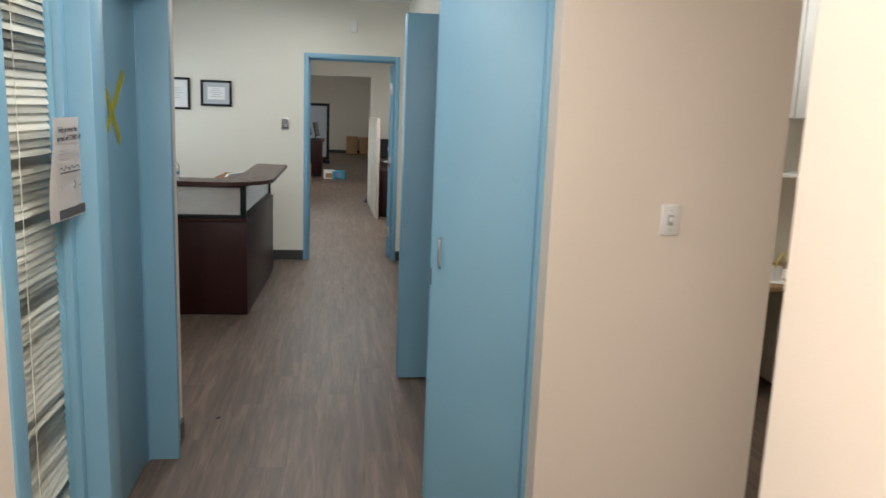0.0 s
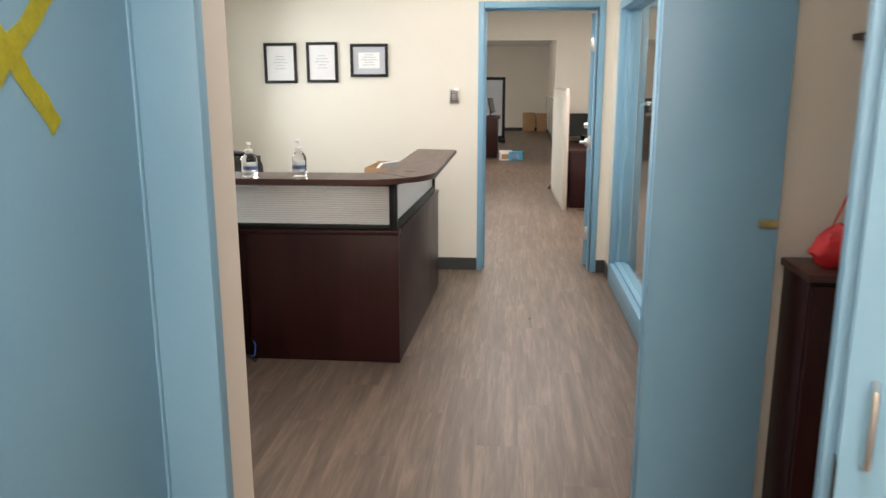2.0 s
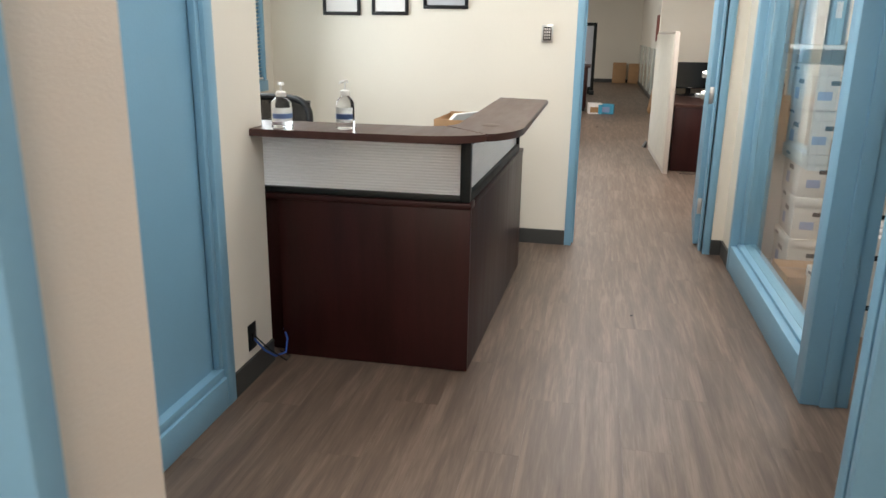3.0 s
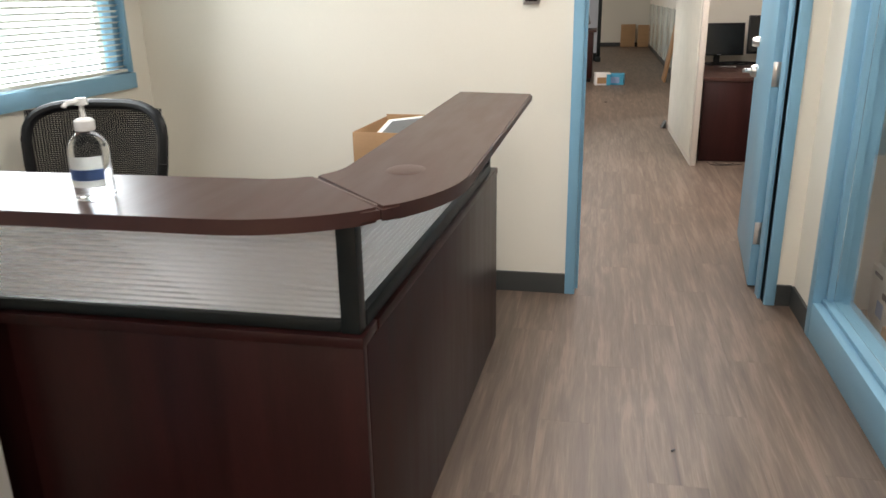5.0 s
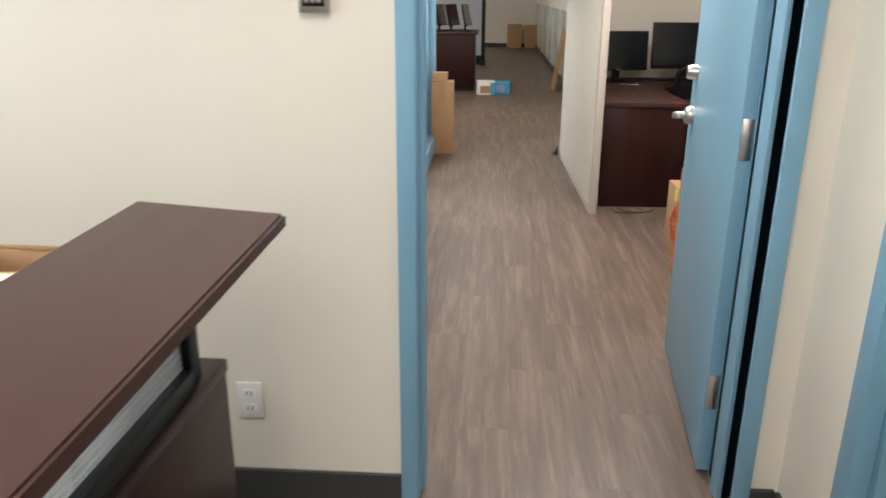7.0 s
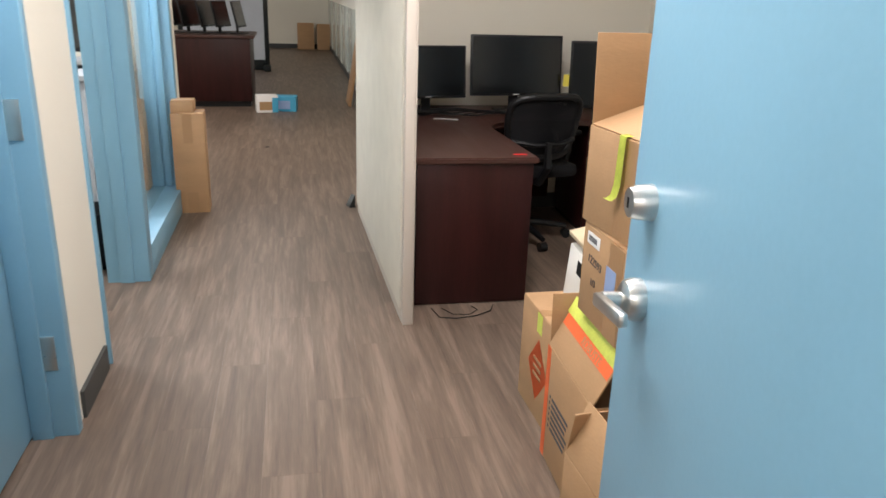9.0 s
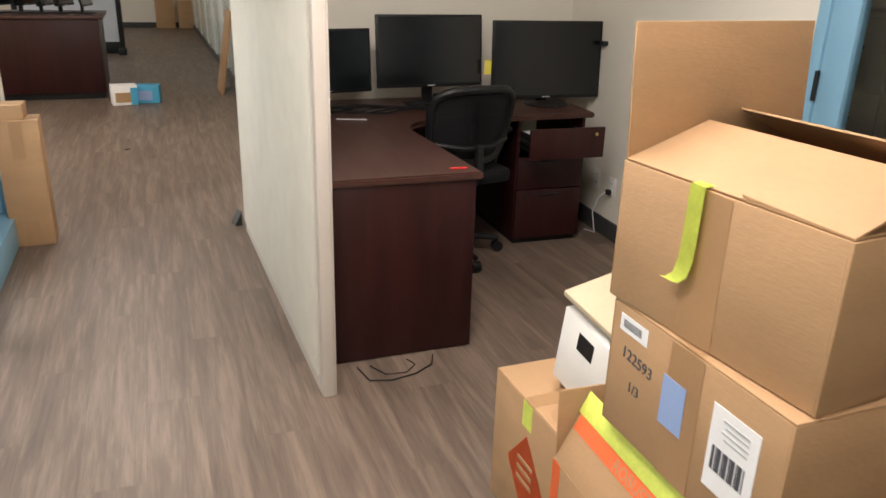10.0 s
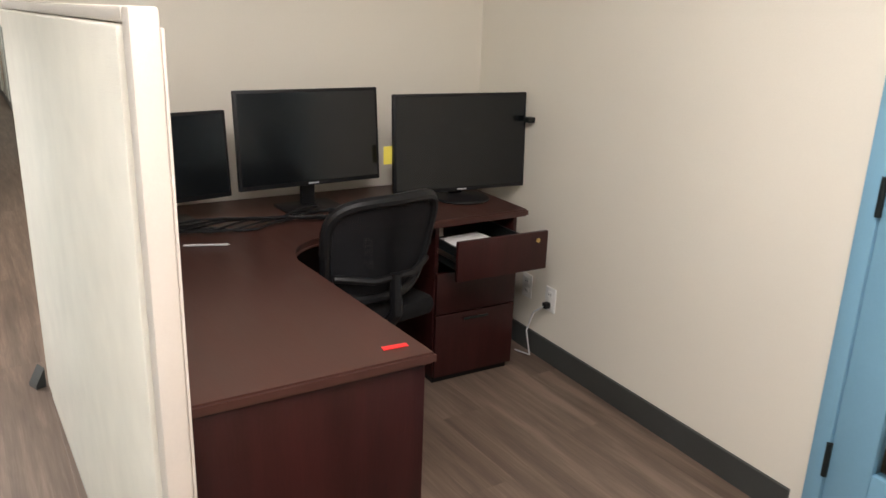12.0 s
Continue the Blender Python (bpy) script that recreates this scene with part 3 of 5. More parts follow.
# metal frame that carries the counter
part("post", box(-0.755, -0.712, 6.01, 6.053, 0.773, 1.044, 0.003), DKMETAL, desk)
part("post", box(-0.755, -0.717, 7.56, 7.60, 0.773, 1.044, 0.003, SIDE), DKMETAL, desk)
part("rail", box(-2.35, -0.756, 6.014, 6.044, 0.773, 0.80, 0.003), DKMETAL, desk)
part("rail", box(-2.35, -0.756, 6.014, 6.044, 1.015, 1.044, 0.003), DKMETAL, desk)
part("rail", box(-0.748, -0.712, 6.054, 7.56, 0.773, 0.812, 0.003, SIDE), DKMETAL, desk)
part("rail", box(-0.748, -0.712, 6.054, 7.56, 1.015, 1.044, 0.003, SIDE), DKMETAL, desk)


def ribbed(length, z0, z1):
    """A translucent sheet with fine vertical-running ribs along its length."""
    bm = bmesh.new()
    n = 34
    rows = [[bm.verts.new((x, 0.0022 * (i % 2), z0 + (z1 - z0) * i / n)) for x in (0, length)] for i in range(n + 1)]
    for a, b in zip(rows, rows[1:]):
        bm.faces.new((a[0], a[1], b[1], b[0]))
    bmesh.ops.solidify(bm, geom=bm.faces[:], thickness=0.003)
    return bm


a = part("panel", ribbed(1.59, 0.801, 1.014), FROST, desk, "frosted ribbed acrylic panel", False)
a.matrix_local = pose(-2.348, 6.028, 0)
a = part("panel", ribbed(1.503, 0.801, 1.014), FROST, desk, "frosted ribbed acrylic panel", False)
a.matrix_local = SIDE @ pose(-0.732, 6.056, 0, 0, 0, 90)


def rounded_slab(outline, z0, z1):
    bm = prism(outline, z0, z1)
    es = [e for e in bm.edges if abs(e.verts[0].co.z - e.verts[1].co.z) < 1e-5]
    bmesh.ops.bevel(bm, geom=es, offset=0.006, segments=2, affect="EDGES")
    return bm


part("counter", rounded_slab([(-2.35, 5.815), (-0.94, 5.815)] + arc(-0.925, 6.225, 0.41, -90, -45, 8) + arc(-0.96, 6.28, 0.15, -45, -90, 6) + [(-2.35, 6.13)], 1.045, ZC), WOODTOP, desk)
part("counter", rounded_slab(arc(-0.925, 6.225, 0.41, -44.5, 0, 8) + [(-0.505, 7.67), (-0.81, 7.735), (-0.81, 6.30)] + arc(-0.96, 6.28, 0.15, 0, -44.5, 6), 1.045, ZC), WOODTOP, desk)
st = part("joint_strip", box(-0.14, 0.14, -0.0015, 0.0015, ZC - 0.003, ZC + 0.0006), mat("joint_laminate", (0.22, 0.16, 0.14), 0.4), desk, "thin joint strip across the counter corner")
st.matrix_local = pose(-0.744, 6.049, 0, 0, 0, -45)



def lathe(profile, seg=24):
    bm = bmesh.new()
    rings = [[bm.verts.new((r * math.cos(2 * math.pi * k / seg), r * math.sin(2 * math.pi * k / seg), z)) for k in range(seg)] for r, z in profile]
    for a, b in zip(rings, rings[1:]):
        for k in range(seg):
            bm.faces.new((a[k], a[(k + 1) % seg], b[(k + 1) % seg], b[k]))
    bm.faces.new(rings[0][::-1])
    bm.faces.new(rings[-1])
    return bm


# Faint low oval on the counter, slightly lighter brown than the top
gc = thing("cable_grommet", "low faint brown oval on the counter", "grommet", pose(-0.665, 6.255, ZC + 0.0003, 0, 0, 8) @ Matrix.Diagonal((0.8, 1.0, 1, 1)))
part("cover", lathe([(0.056, 0), (0.050, 0.0014), (0.04, 0.0026), (0.022, 0.0036), (0.004, 0.004)], 32), mat("oval_brown", (0.066, 0.030, 0.024), 0.36), gc)
bottle = thing("hand_sanitizer_bottle", "clear pump bottle with a blue and white label", "bottle", pose(-1.225, 5.93, ZC + 0.001), "bottles on the counter")
part("body", lathe([(0.030, 0), (0.034, 0.004), (0.034, 0.105), (0.032, 0.118), (0.022, 0.134), (0.014, 0.142), (0.014, 0.15)]), BOTTLE, bottle)
for z0, z1, mt in ((0.03, 0.095, WHITE), (0.045, 0.068, LABELBLUE)):
    seg = 14
    rr = 0.0347 if mt is WHITE else 0.0352
    bm = bmesh.new()
    ring = [[bm.verts.new((rr * math.cos(radians(-160 + 140 * k / seg)), rr * math.sin(radians(-160 + 140 * k / seg)), z)) for k in range(seg + 1)] for z in (z0, z1)]
    for k in range(seg):
        bm.faces.new((ring[0][k], ring[0][k + 1], ring[1][k + 1], ring[1][k]))
    bmesh.ops.solidify(bm, geom=bm.faces[:], thickness=0.0003)
    part("label", bm, mt, bottle, "printed label" if mt is WHITE else "blue label band")
part("collar", lathe([(0.016, 0.145), (0.017, 0.147), (0.017, 0.165), (0.012, 0.170)], 18), WHITE, bottle, "white pump collar")
bm = tubes([(0, 0, 0.168), (0, 0, 0.2)], 0.004, 10)
tube(bm, [(0, 0, 0.198), (0, 0, 0.212)], [0.011, 0.010], 14)
tube(bm, [(0, 0, 0.206), (-0.006, -0.03, 0.205), (-0.008, -0.036, 0.198)], [0.006, 0.005, 0.004], 8)
part("pump", bm, WHITE, bottle, "white pump nozzle")
bottle.scale = (1.12, 1.12, 0.93)
copy_thing(bottle, pose(-1.49, 5.90, ZC + 0.001, 0, 0, 35) @ Matrix.Diagonal((1.12, 1.12, 0.93, 1)))

# open carton with a picture frame on the worktop


FLAPS = {}


def carton(name, label, m, w, d, h, material=KRAFT, flaps=(), group="", inside=True, tape=True):
    """A cardboard box of width w (x), depth d (y), height h; flaps: (side, length, angle from flat-in), else closed."""
    th = thing(name, label, "box", m, group)
    t = 0.005
    part("wall", box(0, w, 0, t, 0, h, 0.0015), material, th)
    part("wall", box(0, w, d - t, d, 0, h, 0.0015), material, th)
    part("wall", box(0, t, t, d - t, 0, h, 0.0015), material, th)
    part("wall", box(w - t, w, t, d - t, 0, h, 0.0015), material, th)
    part("bottom", box(t, w - t, t, d - t, 0, t), material, th)
    if not flaps:
        part("flap", box(0.001, w - 0.001, 0.001, d / 2 - 0.002, h + 0.0005, h + t, 0.0015), material, th)
        part("flap", box(0.001, w - 0.001, d / 2 + 0.002, d - 0.001, h + 0.0005, h + t, 0.0015), material, th)
        if tape:
            part("tape", box(-0.0008, w + 0.0008, d / 2 - 0.025, d / 2 + 0.025, h + t + 0.0003, h + t + 0.0008), KTAPE, th, "brown packing tape")
    for sidek, ln, ang in flaps:
        wide = w if sidek in "ns" else d
        f = part("flap", box(0.004, wide - 0.004, -t, 0, 0, ln, 0.0015), material, th)
        base = {"s": pose(0, t, h, ang, 0, 0), "n": pose(w, d - t, h, ang, 0, 180), "w": pose(t, d, h, ang, 0, -90), "e": pose(w - t, 0, h, ang, 0, 90)}[sidek]
        f.matrix_local = base
        FLAPS[sidek] = f
    return th


cb = carton("cardboard_box", "open cardboard box holding a picture frame", pose(-1.15, 7.34, 0.747, 0, 0, -3), 0.33, 0.40, 0.222, flaps=(("n", 0.010, 0),))
pf = thing("picture_frame", "gold edged picture frame leaning in a box", "picture frame", pose(-1.12, 7.40, 0.892, 22, -9, -20))
part("frame", box(0, 0.24, 0, 0.20, 0, 0.018, 0.004), GOLD, pf)
part("mat", box(0.012, 0.228, 0.012, 0.188, 0.0181, 0.0205), PAPER, pf)
part("picture", box(0.04, 0.20, 0.03, 0.17, 0.0206, 0.022), SLATE, pf, "grey picture")


def certificate(x0, x1, z0, z1, wide):
    th = thing("framed_certificate", "black framed certificate on the cream wall", "picture frame", pose(x0, 8.27, z0), "certificates on the wall")
    w, h, f = x1 - x0, z1 - z0, 0.024
    for b in ((0, w, -0.02, -0.001, 0, f), (0, w, -0.02, -0.001, h - f, h), (0, f, -0.02, -0.001, f, h - f), (w - f, w, -0.02, -0.001, f, h - f)):
        part("frame_bar", box(*b, 0.004), BLACK, th)
    g = 0.045 if wide else 0.028
    part("mat", box(f, w - f, -0.010, -0.003, f, h - f), GREY if wide else PAPER, th)
    sh = part("sheet", box(f + g, w - f - g, -0.0115, -0.0101, f + g, h - f - g), PAPER, th)
    for i in range(5):
        q = w * (0.12 + 0.05 * (i % 3))
        part("text_line", box(w / 2 - q, w / 2 + q, -0.0122, -0.0116, h * (0.66 - 0.075 * i), h * (0.66 - 0.075 * i) + 0.005), LIGHTINK, sh)
    return th


certificate(-2.15, -1.875, 1.565, 1.89, False)
certificate(-1.792, -1.53, 1.57, 1.895, False)
certificate(-1.425, -1.112, 1.615, 1.88, True)

kp = thing("keypad", "steel access keypad beside the door", "keypad", pose(-0.568, 8.27, 1.463))
part("plate", box(-0.038, 0.038, -0.02, -0.001, -0.058, 0.058, 0.004), CHROME, kp)
part("face", box(-0.027, 0.027, -0.024, -0.0201, -0.044, 0.044, 0.002), BLACK, kp, "black key field")
for i in range(12):
    part("key", box(-0.021 + 0.015 * (i % 3), -0.010 + 0.015 * (i % 3), -0.027, -0.0241, -0.036 + 0.019 * (i // 3), -0.022 + 0.019 * (i // 3), 0.001), CHROME, kp)
sn = thing("wall_sensor", "small white alarm sensor high on the wall", "sensor", pose(0.137, 8.27, 2.485))
part("housing", box(-0.035, 0.035, -0.045, -0.001, -0.06, 0.06, 0.014), WHITE, sn)
part("lens", box(-0.024, 0.024, -0.049, -0.0452, -0.04, 0.0, 0.001), PAPER, sn)


def plate(name, label, category, m, kind_):
    """A wall plate facing local -y."""
    th = thing(name, label, category, m)
    part("cover_plate", box(-0.037, 0.037, -0.007, -0.001, -0.058, 0.058, 0.003), WHITE if kind_ != "data" else DKMETAL, th)
    if kind_ == "switch":
        part("toggle", box(-0.006, 0.006, -0.02, -0.007, -0.006, 0.012, 0.002), WHITE, th)
        part("toggle_slot", box(-0.011, 0.011, -0.0085, -0.0071, -0.02, 0.02, 0.001), LIGHTINK, th)
        for z in (-0.036, 0.036):
            part("screw", tubes([(0, -0.007, z), (0, -0.0085, z)], 0.0035, 8), CHROME, th)
    elif kind_ == "outlet":
        for z in (-0.024, 0.024):
            s = part("socket", box(-0.017, 0.017, -0.009, -0.0071, z - 0.014, z + 0.014, 0.002), WHITE, th)
            part("slot", box(-0.008, -0.005, -0.0095, -0.0091, z - 0.005, z + 0.006), INK, s)
            part("slot", box(0.005, 0.008, -0.0095, -0.0091, z - 0.005, z + 0.006), INK, s)
    else:
        part("jack", box(-0.012, 0.012, -0.012, -0.0071, -0.018, 0.018, 0.002), BLACK, th)
    return th


plate("light_switch", "white toggle switch on the peach wall", "switch", pose(1.228, 2.67, 1.297), "switch")
plate("power_outlet", "white outlet beside the reception doorway", "outlet", pose(-0.811, 8.27, 0.335), "outlet")
plate("data_outlet", "dark data outlet with blue cable", "outlet", pose(-1.60, 5.73, 0.20, 0, 0, 90), "data")
cbl = thing("network_cable", "blue network cable from wall to desk", "cable", pose(0, 0, 0))
part("cord", tubes([(-1.588, 5.73, 0.19), (-1.55, 5.75, 0.13), (-1.535, 5.82, 0.075), (-1.52, 5.90, 0.06), (-1.535, 5.96, 0.10), (-1.58, 6.03, 0.12)], 0.0045, 8), BLUECABLE, cbl)
part("cord", tubes([(-1.588, 5.735, 0.20), (-1.54, 5.78, 0.12), (-1.51, 5.88, 0.03), (-1.53, 5.97, 0.012), (-1.60, 6.02, 0.008)], 0.003, 8), BLACK, cbl)


def office_chair(m, label, lift=0.0, back_z=0.60, back_h=0.42, half=0.235):
    th = thing("office_chair", label, "chair", m)
    s = box(-0.25, 0.25, -0.24, 0.24, lift + 0.43, lift + 0.51, 0.03)
    part("seat", s, MESHBLK, th)
    # curved back: frame ring and mesh sheet
    def back(u, v):
        x = u * half * (0.84 + 0.24 * v - 0.08 * v * v)
        return Vector((x, 0.24 + 0.07 * v - 0.07 * (u * u), lift + back_z + back_h * v))
    ring = []
    for k in range(33):
        a = 2 * math.pi * k / 32
        c, sn_ = math.cos(a), math.sin(a)
        u = math.copysign(abs(c) ** 0.5, c)
        v = 0.5 + 0.5 * math.copysign(abs(sn_) ** 0.5, sn_)
        ring.append(back(u, v))
    part("back_frame", tubes(ring, 0.021, 10), BLACK, th)
    bm = bmesh.new()
    n = 54
    g = [[bm.verts.new(back(-0.97 + 1.94 * i / n, 0.03 + 0.94 * j / n)) for i in range(n + 1)] for j in range(n + 1)]
    for j in range(n):
        for i in range(n):
            bm.faces.new((g[j][i], g[j][i + 1], g[j + 1][i + 1], g[j + 1][i]))
    bmesh.ops.wireframe(bm, faces=bm.faces[:], thickness=0.0058, use_replace=True, use_boundary=True, use_even_offset=True)
    part("backrest", bm, MESHBACK, th, "open black mesh")
    part("lumbar_bar", tubes([back(-0.95, 0.28) + Vector((0, 0.03, 0)), back(-0.4, 0.24) + Vector((0, 0.05, 0)), back(0.4, 0.24) + Vector((0, 0.05, 0)), back(0.95, 0.28) + Vector((0, 0.03, 0))], 0.014, 8), BLACK, th)
    part("spine", tubes([(0, 0.30, lift + 0.66), (0, 0.31, lift + 0.52), (0, 0.22, lift + 0.41), (0, 0.05, lift + 0.40)], [0.02, 0.024, 0.028, 0.03], 10), BLACK, th)
    for sx in (-1, 1):
        arm = part("armrest", box(sx * (half + 0.055) - 0.04, sx * (half + 0.055) + 0.04, -0.14, 0.12, lift + 0.655, lift + 0.69, 0.014), BLACK, th)
        part("arm_post", tubes([(sx * (half + 0.055), 0.0, lift + 0.66), (sx * (half + 0.065), 0.02, lift + 0.55), (sx * 0.27, 0.02, lift + 0.44), (sx * 0.18, 0.02, lift + 0.415)], [0.02, 0.018, 0.016, 0.016], 10), BLACK, th)
    part("gas_lift", tubes([(0, 0, 0.08), (0, 0, 0.25), (0, 0, 0.251), (0, 0, lift + 0.42)], [0.03, 0.028, 0.018, 0.018], 14), BLACK, th)
    for k in range(5):
        a = radians(72 * k + 20)
        e = Vector((math.cos(a) * 0.30, math.sin(a) * 0.30, 0.075))
        lg = part("leg", tubes([(0, 0, 0.115), e * 0.6 + Vector((0, 0, 0.05)), e], [0.026, 0.02, 0.015], 8), BLACK, th)
        w = Vector((-math.sin(a), math.cos(a), 0)) * 0.022
        c = Vector((e.x, e.y, 0.03))
        part("caster", tubes([c - w, c + w], 0.029, 14), BLACK, lg)
    return th


office_chair(pose(-2.13, 7.0, 0, 0, 0, 8), "black mesh office chair behind the reception desk", 0.10, 0.53, 0.44, 0.285)
office_chair(pose(1.47, 12.68, 0, 0, 0, 190), "black mesh office chair pushed under the mahogany desk", 0.0, 0.56, 0.36)

# ---- notice taped at the sidelight ----
nt = thing("notice", "white printed health notice taped to the blue frame", "notice", pose(-0.774, 2.19, 1.318, 0, 0, 88) @ Matrix.Diagonal((0.93, 1, 1, 1)))
bm = bmesh.new()
n = 8
g = [[bm.verts.new((0.228 * i / n, 0.010 * (1 - i / n) ** 2 * math.sin(1 + j * 0.5), 0.29 * j / n)) for i in range(n + 1)] for j in range(n + 1)]
for j in range(n):
    for i in range(n):
        bm.faces.new((g[j][i], g[j][i + 1], g[j + 1][i + 1], g[j + 1][i]))
bmesh.ops.solidify(bm, geom=bm.faces[:], thickness=0.0005)
sheet = part("sheet", bm, PAPER, nt)
# printed bars and words lie a little before the curled sheet
for x0, x1, z0, z1, mt in ((0.03, 0.21, 0.198, 0.201, LIGHTINK), (0.03, 0.13, 0.188, 0.191, LIGHTINK), (0.03, 0.17, 0.209, 0.212, LIGHTINK), (0.03, 0.12, 0.170, 0.175, LIGHTINK),
                          (0.03, 0.19, 0.135, 0.139, INK), (0.03, 0.10, 0.092, 0.096, LIGHTINK), (0.17, 0.20, 0.092, 0.096, LIGHTINK), (0.012, 0.218, 0.010, 0.036, INK), (0.16, 0.20, 0.0365, 0.038, INK)):
    part("print_bar", box(x0, x1, -0.0125, -0.0118, z0, z1), mt, nt)
writing("heading", "Help prevent the", 0.022, INK, nt, pose(0.105, -0.0122, 0.250, 90, 0, 0))
writing("heading", "spread of COVID-19", 0.022, INK, nt, pose(0.112, -0.0122, 0.226, 90, 0, 0))
writing("handwriting", "2", 0.032, INK, nt, pose(0.14, -0.0122, 0.088, 90, 0, 0))
bm = tubes([(0.03 + 0.0085 * k, -0.0122, 0.150 + 0.0035 * ((k * 7) % 3) - 0.002 * (k % 5)) for k in range(19)], 0.0011, 6)
part("handwriting", bm, INK, nt, "scribbled pen line")

# ---- closet contents ----
rod = thing("closet_rod", "steel hanging rod in the closet", "rod", pose(0, 0, 0))
part("bar", tubes([(1.2, 2.792, 1.62), (1.2, 4.598, 1.62)], 0.014, 12), CHROME, rod)
shl = thing("closet_shelf", "dark wooden closet shelf", "shelf", pose(0, 0, 0))
part("board", box(1.0, 1.538, 2.795, 4.596, 1.70, 1.72, 0.002), WOOD, shl)
for i, y in enumerate((3.85, 4.1)):
    hg = thing("coat_hanger", "dark coat hanger on the closet rod", "hanger", pose(1.2, y, 1.62, 0, 0, 12 - 30 * i), "coat hangers")
    part("hook", tubes([(0, 0, -0.05), (0, 0, 0.0), (0.012, 0, 0.018), (0.0, 0, 0.024), (-0.012, 0, 0.016)], 0.0025, 8), CHROME, hg)
    part("bow", tubes([(-0.21, 0, -0.13), (0, 0, -0.05), (0.21, 0, -0.13), (-0.21, 0, -0.13)], 0.005, 8), BLACK, hg)
cab = thing("closet_cabinet", "dark mahogany cabinet standing in the closet", "cabinet", pose(0.85, 4.33, 0) @ Matrix.Diagonal((1.16, 1, 1.06, 1)))
part("body", box(0, 0.58, 0.02, 0.25, 0.04, 0.90, 0.003), WOOD, cab)
part("top", box(-0.01, 0.59, 0.0, 0.252, 0.901, 0.925, 0.003), WOODTOP, cab)
part("plinth", box(0.02, 0.56, 0.04, 0.24, 0, 0.039), BLACK, cab)
for i in range(2):
    d = part("door", box(0.004 + 0.29 * i, 0.286 + 0.29 * i, 0.001, 0.0195, 0.05, 0.89, 0.003), WOOD, cab)
    part("handle", box(0.25 + 0.06 * i, 0.262 + 0.06 * i, -0.018, 0.0005, 0.62, 0.74, 0.003), CHROME, d)
bag = thing("red_bag", "red cloth bag lying on the closet cabinet", "bag", pose(0.97, 4.45, 1.026, 0, 0, 10) @ Matrix.Diagonal((0.6, 0.6, 0.6, 1)))
bm = bmesh.new()
bmesh.ops.create_icosphere(bm, subdivisions=3, radius=1)
for v in bm.verts:
    k = 1 + 0.25 * noise.noise(v.co * 2.2)
    v.co = Vector((v.co.x * 0.14 * k * (1 - 0.35 * v.co.z), v.co.y * 0.08 * k, v.co.z * 0.12 * k + 0.04))
part("cloth", bm, RED, bag)
part("strap", tubes([(-0.05, 0, 0.14), (0.02, 0.01, 0.30), (0.06, 0, 0.50), (0.05, 0, 0.30), (0.07, 0, 0.14)], 0.006, 8), RED, bag)

# ---- side room behind the switch wall ----
ct = thing("desk_pedestal", "putty coloured three-drawer pedestal under a counter", "cabinet", pose(2.74, 4.10, 0))
part("body", box(0, 0.42, 0.02, 0.55, 0.04, 0.69, 0.004), OLIVE, ct)
for i, (z0, z1) in enumerate(((0.05, 0.30), (0.31, 0.49), (0.50, 0.68))):
    d = part("drawer", box(0.008, 0.412, 0.0, 0.02, z0, z1, 0.003), OLIVE, ct)
    part("handle", box(0.15, 0.27, -0.012, 0.0, z1 - 0.05, z1 - 0.035, 0.003), DKMETAL, d)
wt = thing("countertop", "oak edged office counter along the wall", "counter", pose(2.0, 4.02, 0.695))
part("top", box(0, 1.88, 0, 0.765, 0, 0.03, 0.004), OAK, wt)
part("bracket", box(0.0, 0.03, 0.1, 0.76, -0.69, 0.0), OLIVE, wt)
for i in range(4):
    ps = thing("papers", "loose white papers on the oak counter", "paper", pose(2.45 + 0.26 * i, 4.15 + 0.07 * (i % 2), 0.726, 0, 0, 17 * i - 20), "papers on the counter")
    part("sheets", box(0, 0.21, 0, 0.28, 0, 0.006 + 0.004 * i, 0.001), PAPER, ps)
sh = thing("wall_shelf", "thin white shelf above the counter", "shelf", pose(2.2, 4.48, 1.33))
part("board", box(0, 1.6, 0, 0.318, 0, 0.022, 0.002), WHITE, sh)
uc = thing("wall_cabinet", "plain white upper cabinet above the counter", "cabinet", pose(2.3, 4.45, 1.70))
part("body", box(0, 1.5, 0.02, 0.348, 0, 0.75, 0.003), WHITE, uc)
for i in range(3):
    part("door", box(0.5 * i + 0.004, 0.5 * i + 0.496, 0, 0.02, 0.004, 0.746, 0.003), WHITE, uc)
mug = thing("flower_mug", "white mug with a yellow stem on the counter", "mug", pose(2.62, 4.18, 0.726))
part("cup", lathe([(0.036, 0), (0.04, 0.004), (0.042, 0.09), (0.038, 0.09), (0.036, 0.01)]), WHITE, mug)
part("stem", tubes([(0, 0, 0.01), (0.01, 0, 0.12), (0.045, 0, 0.17), (0.075, 0, 0.13)], 0.006, 8), YELLOW, mug)

# ---- storage room ----


